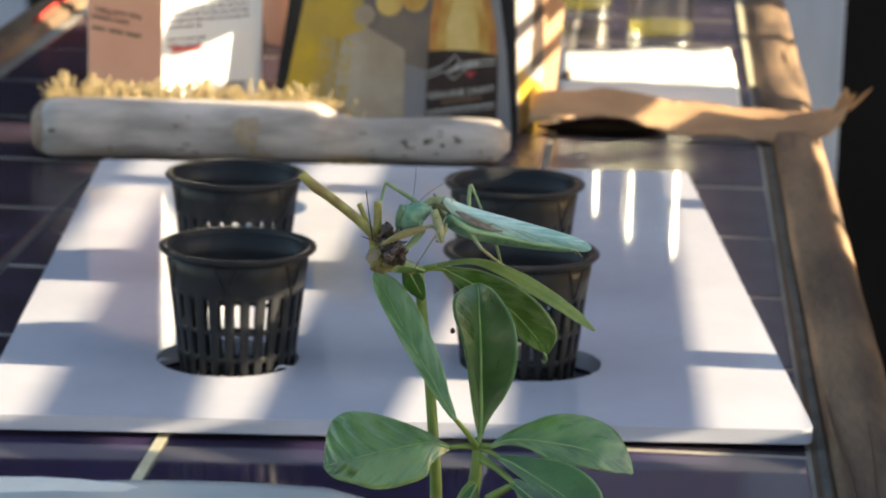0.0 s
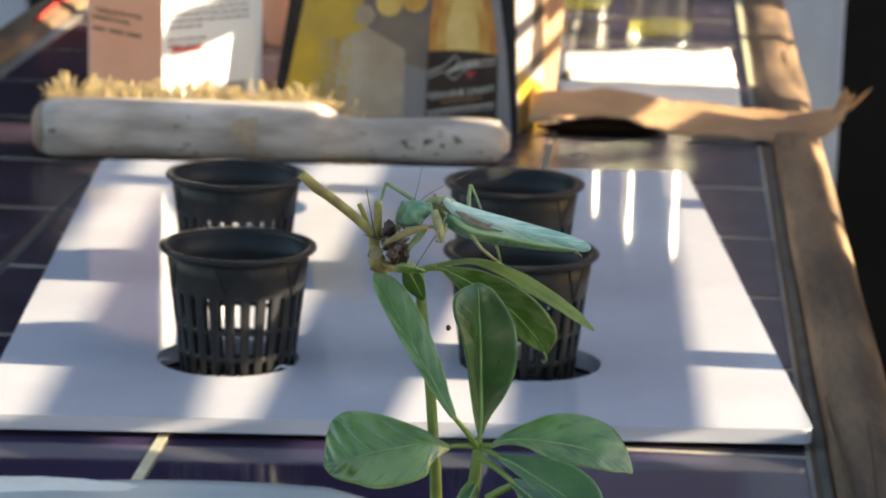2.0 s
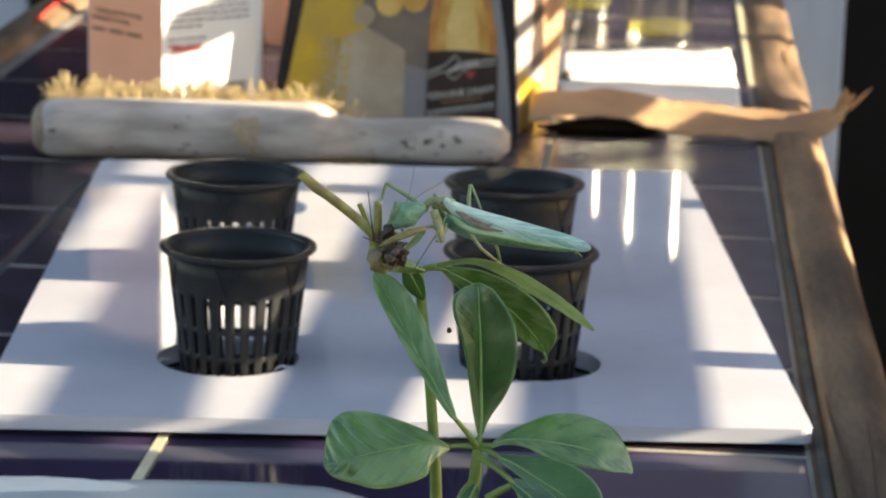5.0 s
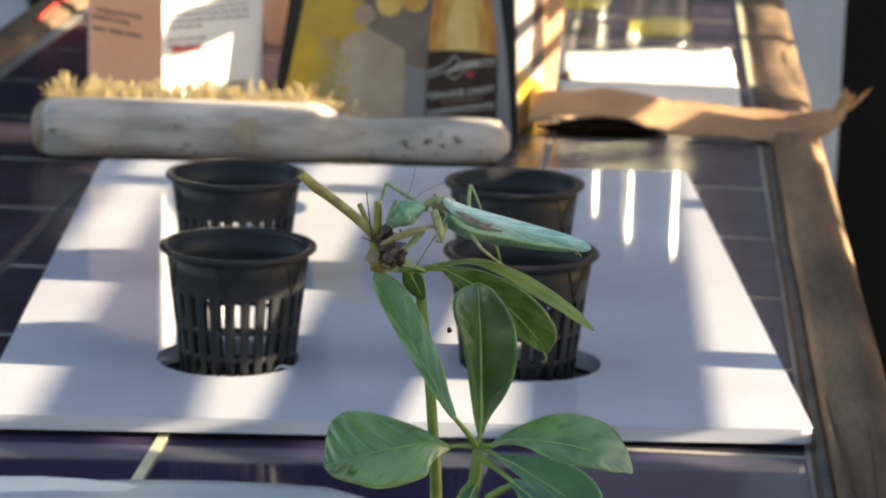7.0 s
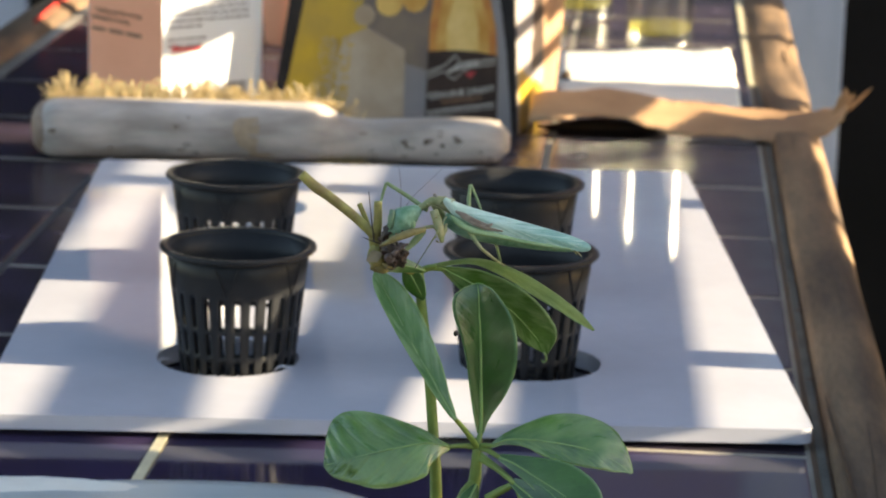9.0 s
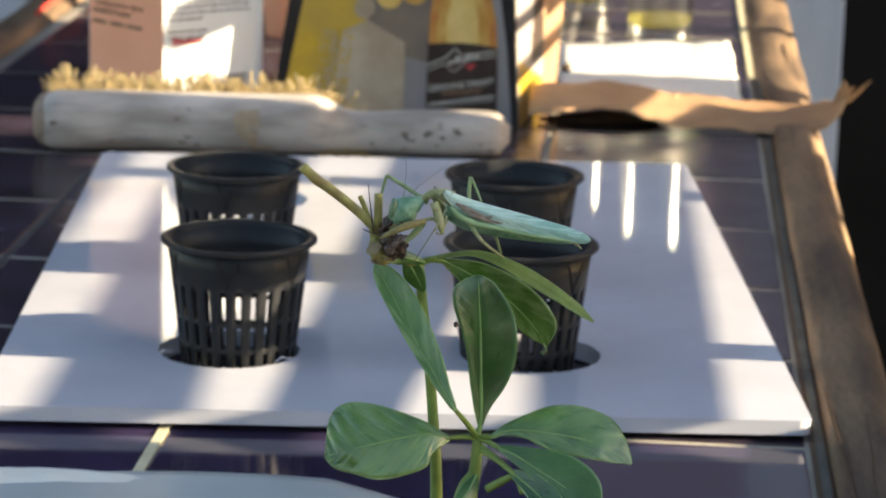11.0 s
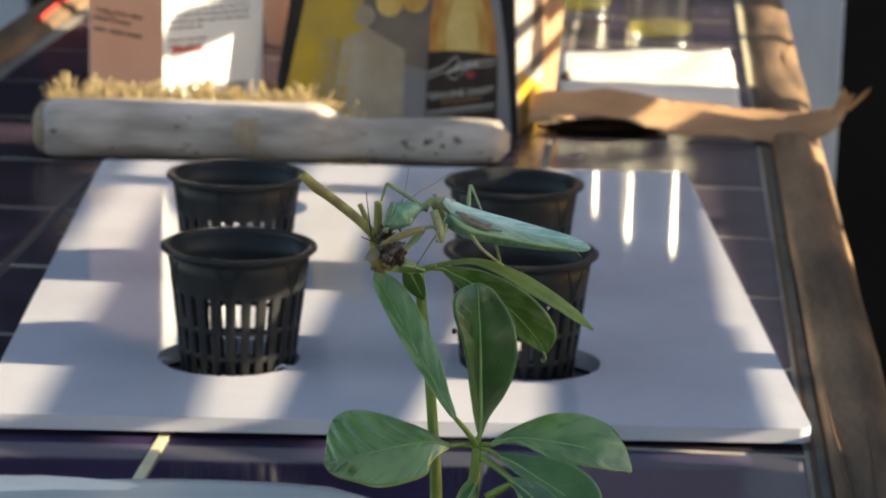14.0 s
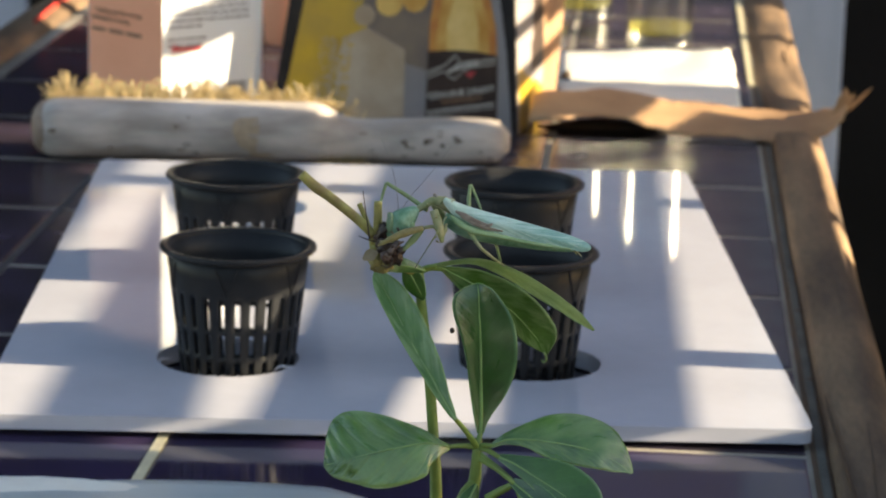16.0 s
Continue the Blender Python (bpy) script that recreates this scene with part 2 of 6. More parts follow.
M = dict(
    tile=material("purple_glaze", (0.052, 0.039, 0.064), 0.24, (0.030, 0.024, 0.032), 26, 0.5, 160, 0.06, 60, rough_var=0.10, random_amount=0.18, specular=0.14),
    tile_clean=material("clean_purple_glaze", (0.034, 0.024, 0.066), 0.09, (0.028, 0.021, 0.048), 26, 0.5, 160, 0.06, 50, rough_var=0.04, random_amount=0.18, specular=0.5),
    grout=material("grout", (0.34, 0.31, 0.27), 0.9, (0.16, 0.14, 0.125), 7, 0.5, 500, 0.5),
    joint=material("pale_joint", (0.66, 0.60, 0.42), 0.9, (0.52, 0.46, 0.32), 60, 0.3, 500, 0.4),
    margin=material("pale_leaf_margin", (0.30, 0.44, 0.21), 0.45, (0.09, 0.20, 0.05), 200, 0.3, 600, 0.1),
    filler=material("grey_filler", (0.115, 0.110, 0.098), 0.8, (0.065, 0.062, 0.055), 40, 0.5, 300, 0.6),
    grout_dark=material("dark_grout", (0.06, 0.05, 0.06), 0.9, (0.03, 0.027, 0.03), 60, 0.5, 500, 0.5),
    wood=material("weathered_wood", (0.245, 0.153, 0.090), 0.72, (0.072, 0.045, 0.031), 9, 1.0, 85, 0.9, stretch=(4.5, 0.8, 4.5), detail=9.0),
    plate=material("white_plastic", (0.538, 0.546, 0.640), 0.055, (0.492, 0.498, 0.585), 14, 0.10, 120, 0.025, 22, rough_var=0.02),
    pot=material("black_plastic", (0.0150, 0.0158, 0.0185), 0.40, (0.0200, 0.0206, 0.0235), 70, 0.3, 600, 0.10, specular=0.22, rough_var=0.08),
    mauve=material("mauve_render", (0.42, 0.355, 0.43), 0.8, (0.35, 0.295, 0.36), 6, 0.5, 90, 0.3),
    brush_wood=material("worn_white_paint", (0.53, 0.475, 0.455), 0.7, (0.29, 0.255, 0.238), 46, 0.5, 260, 0.6, stretch=(0.28, 1, 1), contrast=(0.40, 0.60)),
    bare=material("bare_wood_patch", (0.42, 0.32, 0.23), 0.75, (0.30, 0.23, 0.17), 140, 0.4, 300, 0.3),
    end_grain=material("end_grain_wood", (0.36, 0.27, 0.22), 0.75, (0.24, 0.17, 0.135), 150, 0.4, 500, 0.4),
    red_cord=material("red_cord", (0.55, 0.04, 0.03), 0.6, (0.42, 0.03, 0.02), 90, 0.3, 600, 0.3),
    stain=material("dark_stain", (0.09, 0.07, 0.055), 0.8, (0.16, 0.12, 0.09), 200, 0.4, 600, 0.2),
    bristle=material("straw_bristle", (0.70, 0.56, 0.32), 0.6, (0.50, 0.38, 0.19), 200, 0.4, 800, 0.0, translucent=0.35),
    box_white=material("white_card", (0.72, 0.74, 0.78), 0.45, (0.68, 0.70, 0.74), 20, 0.06, 300, 0.05),
    box_pink=material("salmon_card", (0.97, 0.46, 0.30), 0.8, (0.92, 0.42, 0.27), 18, 0.08, 300, 0.05, specular=0.12),
    ink=material("grey_ink", (0.10, 0.10, 0.14), 0.6, (0.16, 0.15, 0.19), 300, 0.2, 800, 0.0),
    ink_red=material("red_ink", (0.50, 0.035, 0.05), 0.55, (0.42, 0.03, 0.04), 200, 0.2, 800, 0.0),
    ink_brown=material("brown_ink", (0.22, 0.09, 0.055), 0.6, (0.27, 0.12, 0.07), 300, 0.2, 800, 0.0),
    card_grey=material("silver_print", (0.27, 0.25, 0.26), 0.5, (0.21, 0.195, 0.205), 12, 0.10, 260, 0.06),
    card_mid=material("grey_print", (0.12, 0.10, 0.105), 0.5, (0.20, 0.155, 0.12), 26, 0.2, 260, 0.06, specular=0.2),
    card_cream=material("cream_print", (0.44, 0.37, 0.29), 0.5, (0.31, 0.235, 0.165), 20, 0.2, 260, 0.06, specular=0.25),
    card_yellow=material("yellow_print", (0.56, 0.36, 0.035), 0.5, (0.40, 0.27, 0.06), 22, 0.25, 260, 0.06, specular=0.25),
    card_gold=material("gold_print", (0.40, 0.245, 0.02), 0.5, (0.30, 0.18, 0.02), 30, 0.15, 260, 0.06, specular=0.25),
    card_amber=material("amber_print", (0.64, 0.42, 0.13), 0.5, (0.46, 0.22, 0.045), 34, 0.2, 260, 0.06, specular=0.25),
    card_pale_amber=material("pale_amber_print", (0.70, 0.50, 0.20), 0.5, (0.60, 0.40, 0.13), 60, 0.2, 260, 0.06, specular=0.25),
    card_orange=material("orange_print", (0.42, 0.13, 0.025), 0.42, (0.50, 0.22, 0.04), 60, 0.15, 260, 0.06),
    card_black=material("black_print", (0.018, 0.016, 0.018), 0.5, (0.030, 0.026, 0.026), 50, 0.2, 260, 0.06, specular=0.12),
    card_label=material("dark_label_print", (0.032, 0.022, 0.020), 0.5, (0.055, 0.036, 0.030), 50, 0.2, 260, 0.06, specular=0.15),
    card_letter=material("pale_letter_print", (0.50, 0.47, 0.44), 0.5, (0.42, 0.40, 0.37), 100, 0.2, 400, 0.0),
    card_kraft=material("kraft_card", (0.33, 0.185, 0.105), 0.7, (0.27, 0.145, 0.08), 40, 0.2, 400, 0.15),
    paper=material("white_paper", (0.82, 0.80, 0.76), 0.8, (0.76, 0.74, 0.70), 14, 0.08, 300, 0.3),
    strap=material("tan_bark_strip", (0.43, 0.265, 0.15), 0.65, (0.29, 0.165, 0.09), 14, 0.3, 110, 0.3, stretch=(1, 1, 6)),
    dark_brown=material("dark_brown_matt", (0.10, 0.055, 0.03), 0.7, (0.06, 0.035, 0.02), 40, 0.3, 200, 0.3),
    board=material("blue_grey_paint", (0.44, 0.49, 0.62), 0.6, (0.37, 0.42, 0.54), 7, 0.15, 90, 0.15, stretch=(4, 4, 1)),
    dark=material("deep_shade_black", (0.012, 0.010, 0.010), 0.85, (0.007, 0.006, 0.006), 6, 0.4, 90, 0.2, specular=0.15),
    earth=material("dark_paving", (0.055, 0.055, 0.052), 0.9, (0.035, 0.035, 0.033), 3, 0.4, 40, 0.4),
    fence=material("fence_timber", (0.30, 0.24, 0.18), 0.75, (0.22, 0.17, 0.12), 6, 0.4, 80, 0.3, stretch=(8, 1, 8)),
    sheet=material("pale_sheet", (0.46, 0.52, 0.56), 0.38, (0.40, 0.46, 0.50), 16, 0.1, 160, 0.12, 60),
    leaf=blade("leaf_green", (0.030, 0.108, 0.012), (0.082, 0.212, 0.028), (0.27, 0.43, 0.16), 0.42, 0.28, 0.6, 0.10, veins=9.0, lanes=9.0, ribs=0.025, lift=0.32),
    leaf_crinkled=blade("crinkled_leaf_green", (0.030, 0.108, 0.012), (0.085, 0.215, 0.028), (0.27, 0.43, 0.16), 0.42, 0.28, 0.6, 0.10, veins=9.0, lanes=12.0, ribs=0.02, lift=0.8),
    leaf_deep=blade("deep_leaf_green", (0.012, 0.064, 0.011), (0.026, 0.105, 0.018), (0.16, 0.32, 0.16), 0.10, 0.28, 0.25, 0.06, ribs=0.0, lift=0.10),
    leaf_soft=blade("soft_leaf_green", (0.046, 0.140, 0.017), (0.080, 0.200, 0.030), (0.30, 0.44, 0.20), 0.55, 0.30, 0.22, 0.10, ribs=0.04, lift=0.2),
    leaf_mid=blade("mid_leaf_green", (0.022, 0.090, 0.014), (0.045, 0.140, 0.024), (0.18, 0.34, 0.15), 0.15, 0.32, 0.3, 0.10, ribs=0.03, lift=0.2),
    leaf_olive=blade("olive_leaf_back", (0.13, 0.21, 0.040), (0.21, 0.29, 0.065), (0.34, 0.40, 0.17), 0.20, 0.45, 0.1, 0.20),
    rib=material("leaf_rib_green", (0.20, 0.34, 0.12), 0.4, (0.15, 0.27, 0.09), 90, 0.2, 500, 0.1),
    stem=material("stem_green", (0.20, 0.30, 0.075), 0.45, (0.14, 0.22, 0.05), 120, 0.3, 600, 0.2),
    twig=material("yellow_green_twig", (0.38, 0.36, 0.11), 0.5, (0.19, 0.145, 0.055), 130, 0.4, 700, 0.3),
    wing=blade("mint_wing", (0.20, 0.45, 0.42), (0.36, 0.62, 0.60), (0.70, 0.90, 0.90), 0.85, 0.34, 0.3, 0.12, 24.0, 22.0, 0.35, 0.5),
    wing_edge=material("pale_green_edge", (0.27, 0.42, 0.25), 0.45, (0.18, 0.31, 0.17), 200, 0.3, 900, 0.2),
    wing_brown=material("brown_stigma", (0.17, 0.135, 0.125), 0.5, (0.28, 0.27, 0.25), 300, 0.4, 900, 0.2),
    mantis=material("mantis_green", (0.26, 0.46, 0.35), 0.38, (0.11, 0.27, 0.17), 260, 0.4, 900, 0.2, translucent=0.1),
    mantis_pale=material("pale_olive_skin", (0.37, 0.37, 0.23), 0.42, (0.24, 0.29, 0.13), 240, 0.3, 900, 0.2, translucent=0.1),
    mantis_tan=material("tan_leg_skin", (0.30, 0.27, 0.12), 0.42, (0.20, 0.17, 0.075), 260, 0.4, 900, 0.2, translucent=0.1),
    mantis_leg=material("leg_green", (0.24, 0.33, 0.17), 0.42, (0.17, 0.25, 0.11), 240, 0.3, 900, 0.2),
    eye=material("mantis_eye", (0.15, 0.28, 0.18), 0.35, (0.09, 0.16, 0.10), 300, 0.2, 900, 0.0, coat=0.15),
    prey_dark=material("dark_chitin", (0.022, 0.014, 0.012), 0.3, (0.06, 0.035, 0.028), 300, 0.5, 900, 0.3),
    prey_grey=material("grey_chitin", (0.13, 0.10, 0.10), 0.4, (0.06, 0.04, 0.035), 400, 0.5, 900, 0.3),
    prey_wing=material("torn_insect_wing", (0.42, 0.38, 0.30), 0.4, (0.30, 0.26, 0.18), 200, 0.3, 900, 0.1, translucent=0.5),
    clear=glass("drinking_glass", (0.985, 0.99, 0.985), 0.11, 0.055, 0.80),
    clear_inner=glass("inner_glass", (0.90, 0.91, 0.90), 0.17, 0.008, 0.25),
    clear_edge=glass("thick_glass_edge", (0.95, 0.96, 0.93), 0.14, 0.30, 0.85),
    drink=cloudy("pale_yellow_drink", (0.93, 0.88, 0.46), 0.07),
)


# ---- mesh helpers ----
def finish(name, bm, mat, smooth=True):
    me = bpy.data.meshes.new(name)
    bmesh.ops.recalc_face_normals(bm, faces=bm.faces[:])
    bm.to_mesh(me)
    bm.free()
    me.materials.append(mat)
    if smooth:
        for p in me.polygons:
            p.use_smooth = True
    return me


def part(name, bm, mat, parent=None, label="", smooth=True):
    ob = new(name, finish(name, bm, mat, smooth))
    if parent is not None:
        ob.parent = parent
    return tagged(ob, label)


def thing(name, label, category, at=None, group="", kind=""):
    ob = new(name)
    ob.empty_display_size = 0.02
    if at is not None:
        ob.matrix_basis = at
    return tagged(ob, label, category, group, kind)


def box(bm, lo, hi, bevel=0.0, m=None):
    made = bmesh.ops.create_cube(bm, size=1.0)["verts"]
    lo, hi = Vector(lo), Vector(hi)
    for v in made:
        v.co = Vector([lo[i] + (v.co[i] + 0.5) * (hi[i] - lo[i]) for i in range(3)])
    if bevel:
        edges = list({e for v in made for e in v.link_edges})
        made = [v for v in bmesh.ops.bevel(bm, geom=edges, offset=bevel, segments=2, profile=0.6, affect="EDGES")["verts"]]
        made = list({v for v in bm.verts if v in set(made)})
    if m is not None:
        bmesh.ops.transform(bm, matrix=m, verts=made)
    return bm


def tube(bm, pts, radii, seg=10, flat=1.0, cap=True):
    """A swept round body through pts; flat squeezes it across."""
    pts = [Vector(p) for p in pts]
    if not isinstance(radii, (list, tuple)):
        radii = [radii] * len(pts)
    fine_p, fine_r = [], []
    n = len(pts)
    for i in range(n - 1):
        p0, p1, p2, p3 = pts[max(i - 1, 0)], pts[i], pts[i + 1], pts[min(i + 2, n - 1)]
        steps = 5 if n > 2 else 2
        for k in range(steps):
            t = k / steps
            fine_p.append(0.5 * ((2 * p1) + (p2 - p0) * t + (2 * p0 - 5 * p1 + 4 * p2 - p3) * t * t + (3 * p1 - p0 - 3 * p2 + p3) * t ** 3))
            fine_r.append(radii[i] + (radii[i + 1] - radii[i]) * t)
    fine_p.append(pts[-1])
    fine_r.append(radii[-1])
    rings = []
    up = Vector((0, 1, 0.13))
    for i, p in enumerate(fine_p):
        d = (fine_p[min(i + 1, len(fine_p) - 1)] - fine_p[max(i - 1, 0)]).normalized()
        a = d.cross(up)
        if a.length < 1e-4:
            a = d.cross(Vector((1, 0, 0)))
        a.normalize()
        b = d.cross(a).normalized()
        rings.append([bm.verts.new(p + (a * math.cos(q) + b * math.sin(q) * flat) * fine_r[i]) for q in [2 * math.pi * k / seg for k in range(seg)]])
    for r0, r1 in zip(rings, rings[1:]):
        for k in range(seg):
            bm.faces.new((r0[k], r0[(k + 1) % seg], r1[(k + 1) % seg], r1[k]))
    if cap:
        bm.faces.new(rings[0][::-1])
        bm.faces.new(rings[-1])
    return bm


def blob(bm, centre, radii, rot=(0, 0, 0), seg=18, lump=0.0):
    m = Matrix.LocRotScale(Vector(centre), Euler([radians(a) for a in rot]), Vector(radii))
    made = bmesh.ops.create_uvsphere(bm, u_segments=seg, v_segments=max(8, seg // 2 + 2), radius=1.0, matrix=m)["verts"]
    if lump:
        for v in made:
            v.co += (v.co - Vector(centre)) * lump * noise.noise(v.co * 900)
    return bm


def lathe(bm, profile, seg=48, close=False, caps=False):
    rings = []
    for r, z in profile:
        rings.append([bm.verts.new((r * math.cos(2 * math.pi * k / seg), r * math.sin(2 * math.pi * k / seg), z)) for k in range(seg)])
    pairs = list(zip(rings, rings[1:])) + ([(rings[-1], rings[0])] if close else [])
    for r0, r1 in pairs:
        for k in range(seg):
            bm.faces.new((r0[k], r0[(k + 1) % seg], r1[(k + 1) % seg], r1[k]))
    if caps:
        bm.faces.new(rings[0][::-1])
        bm.faces.new(rings[-1])
    return bm


def bm_new():
    return bmesh.new()


def writing(name, words, size, m, mat, parent, depth=0.0001, bold=0.0):
    """Words in the built-in font, as a mesh part; m poses the text, which stands in its xy plane."""
    cu = bpy.data.curves.new(name, "FONT")
    cu.body, cu.size, cu.extrude, cu.offset = words, size, depth, bold
    cu.align_x, cu.align_y = "CENTER", "CENTER"
    tmp = bpy.data.objects.new(name, cu)
    me = bpy.data.meshes.new_from_object(tmp)
    bpy.data.objects.remove(tmp)
    me.materials.clear()
    me.materials.append(mat)
    ob = new(name, me)
    ob.parent = parent
    ob.matrix_basis = m
    return ob


# ---- the tiled table ----
YAW = -4.16                                      # the table's turn
TABLE = pose(0, 0, 0, 0, 0, YAW)
PITCH_X, PITCH_T = 0.1533, 0.1573                                 # tile with its joint
TILE_RIGHT = 0.080                               # the tile grid's edge
TILE_EDGE = 0.0832                               # where the last column ends, beside the rail
ROW0 = 2.7305 + 3 * PITCH_T
RAIL_IN = 0.0917
ROWS, COLS = 15, 4
LEFT_EDGE = TILE_RIGHT - COLS * PITCH_X
FRONT = ROW0 - ROWS * PITCH_T

table = thing("tiled_table", "wooden garden table topped with purple glazed tiles", "table", TABLE)


def table_slab():
    bm = bm_new()
    box(bm, (LEFT_EDGE - 0.010, FRONT - 0.01, -0.035), (RAIL_IN - 0.001, ROW0 + 0.01, -0.0008))
    part("grout_bed", bm, M["grout"], table, "pale cement joints between the tiles", smooth=False)


def seams():
    bm = box(bm_new(), (TILE_EDGE + 0.0026, FRONT, -0.0007), (RAIL_IN - 0.0018, 2.36, 0.0004), 0.0003)
    part("edge_seam", bm, M["filler"], table, "grey cement filler beside the rail", smooth=False)
    bm = box(bm_new(), (TILE_EDGE - 0.0003, FRONT, -0.0007), (TILE_EDGE + 0.0025, 2.36, -0.0004))
    part("edge_seam", bm, M["dark_brown"], table, "dark open gap beside the tiles", smooth=False)
    bm = box(bm_new(), (RAIL_IN - 0.0017, FRONT, -0.0007), (RAIL_IN - 0.0002, 2.36, -0.0002))
    part("edge_seam", bm, M["dark_brown"], table, "dark open gap beside the rail", smooth=False)
    bm = box(bm_new(), (TILE_RIGHT + 0.0002, 2.361, -0.0007), (RAIL_IN - 0.0075, ROW0, 0.0012), 0.0004)
    part("edge_seam", bm, M["joint"], table, "pale cement fillet beside the rail", smooth=False)
    for y0, dx, r in ((1.598, 0.0062, 0.0016), (1.706, 0.0052, 0.0010), (1.452, 0.0058, 0.0012), (1.905, 0.0060, 0.0009)):
        bm = blob(bm_new(), (TILE_EDGE + dx, y0, 0.0002), (r * 1.5, r * 3.2, 0.0005), (0, 0, 8), 14, 0.4)
        part("filler_hole", bm, M["dark_brown"], table, "dark pit in the filler")
    x = TILE_RIGHT - 2 * PITCH_X
    # this joint's sunlit cream is put into the strip's colour
    bm = box(bm_new(), (x - 0.0026, 1.10, -0.0007), (x + 0.0026, 1.49, 0.0002), 0.0004)
    part("joint_strip", bm, M["joint"], table, "pale joint with sunlit cream put into its colour", smooth=False)
    x = TILE_RIGHT - 3 * PITCH_X
    bm = box(bm_new(), (x - 0.0026, FRONT, -0.0007), (x + 0.0026, 2.45, -0.0003))
    part("joint_strip", bm, M["grout_dark"], table, "dark strip over the joint", smooth=False)


def rail(name, x0, x1, length0, length1, top):
    bm = bm_new()
    n = 36
    prof = [(x0, -0.06), (x0, top - 0.003), (x0 + 0.003, top), (x1 - 0.014, top + 0.001), (x1 - 0.005, top - 0.003), (x1, top - 0.011), (x1, -0.06)]
    rings = []
    for i in range(n + 1):
        yv = length0 + (length1 - length0) * i / n
        dip = -0.008 * min(1.0, max(0.0, (yv - 2.22) / 0.16)) if x0 > 0 else 0.0
        inset = -0.0068 * min(1.0, max(0.0, (yv - 2.30) / 0.05)) if x0 > 0 else 0.0
        rings.append([bm.verts.new((px + (inset if px < x0 + 0.004 else 0.0) + 0.0012 * noise.noise((px * 30, yv * 7, pz * 30)), yv, pz + (dip if pz > 0 else 0.0) + 0.0010 * noise.noise((yv * 9, px * 20, 3)))) for px, pz in prof])
    for a, b in zip(rings, rings[1:]):
        for k in range(len(prof) - 1):
            bm.faces.new((a[k], a[k + 1], b[k + 1], b[k]))
        bm.faces.new((a[-1], a[0], b[0], b[-1]))
    bm.faces.new(rings[0])
    bm.faces.new(rings[-1][::-1])
    part(name, bm, M["wood"], table, "weathered brown wooden edge rail")


table_slab()
seams()
rnd_crack = random.Random(4)
for x0, y0, ln, lean in ((0.108, 1.22, 0.13, 0.03), (0.112, 1.58, 0.09, -0.02), (0.104, 2.02, 0.11, 0.02), (0.116, 2.45, 0.12, 0.0)):
    pts = [(x0 + lean * t * ln + rnd_crack.uniform(-0.0006, 0.0006), y0 + ln * t, 0.0087 - (0.008 * min(1.0, max(0.0, (y0 + ln * t - 2.22) / 0.16)))) for t in (0.0, 0.25, 0.5, 0.75, 1.0)]
    part("wood_crack", tube(bm_new(), pts, [0.0002, 0.0006, 0.0007, 0.0005, 0.0002], 6), M["dark_brown"], table, "dark drying crack")
part("wood_crack", tube(bm_new(), [(0.0930, 1.398, 0.0082), (0.0938, 1.352, 0.0087), (0.0952, 1.300, 0.0088), (0.0968, 1.248, 0.0088), (0.0985, 1.190, 0.0088)], [0.0002, 0.0008, 0.0010, 0.0010, 0.0006], 6), M["dark_brown"], table, "long dark split")
rail("side_rail", RAIL_IN, RAIL_IN + 0.0375, FRONT - 0.01, ROW0 + 0.06, 0.0080)
rail("side_rail", LEFT_EDGE - 0.051, LEFT_EDGE - 0.0105, FRONT - 0.01, ROW0 + 0.06, 0.006)
for yy in (FRONT - 0.052, ROW0 + 0.0105):
    bm = box(bm_new(), (LEFT_EDGE - 0.010, yy, -0.06), (RAIL_IN - 0.001, yy + 0.04, 0.005), 0.003)
    part("end_rail", bm, M["wood"], table, smooth=False)
for lx in (LEFT_EDGE - 0.04, RAIL_IN - 0.03):
    for ly in (FRONT + 0.02, ROW0 - 0.07):
        bm = box(bm_new(), (lx, ly, -0.74), (lx + 0.06, ly + 0.06, -0.0605 + 0.02), 0.004)
        part("leg", bm, M["wood"], table, smooth=False)

# ---- ground, walls and the unseen slats added to shade the table ----
bm = bm_new()
bmesh.ops.create_grid(bm, x_segments=8, y_segments=8, size=60)
ground = tagged(part("ground", bm, M["earth"]), "dark paved ground under the table", "ground", kind="structure")
ground.location.z = -0.74
# backdrop: the deep shade behind the table is put into the wall's near-black colour
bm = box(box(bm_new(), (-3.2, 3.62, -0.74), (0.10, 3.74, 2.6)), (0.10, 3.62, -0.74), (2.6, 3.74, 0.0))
# unseen mauve panel, added so that tiles and sheet mirror a paler tone
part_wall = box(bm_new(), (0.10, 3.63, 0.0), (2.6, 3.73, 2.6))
tagged(part("wall_upper", part_wall, M["mauve"], smooth=False), "unseen plain mauve-grey wall added to brighten reflections", "wall", kind="structure")
tagged(part("wall_back", bm, M["dark"], smooth=False), "plain back wall with deep shade put into its near-black colour", "wall", kind="structure")
# unseen wall behind the camera, added to keep horizon glow off the leaves
bm = box(bm_new(), (-1.6, -1.42, -0.74), (1.3, -1.30, 0.78))
tagged(part("wall_front", bm, M["fence"], smooth=False), "unseen low brown wall added to block the horizon glow", "wall", kind="structure")
bm = box(bm_new(), (0.372, 3.30, -0.74), (0.462, 3.345, 2.2), 0.004)
tagged(part("post", bm, M["board"], smooth=False), "blue-grey painted upright board behind the table", "post")

# two unseen sets of slats, added beside the table, break the low sun into bars
NEAR_SLATS_X, FAR_SLATS_X, RISE = 0.43, 0.60, math.tan(radians(SUN_ELEVATION)) / math.cos(radians(SUN_AZIMUTH))
SIDE = math.tan(radians(-SUN_AZIMUTH))
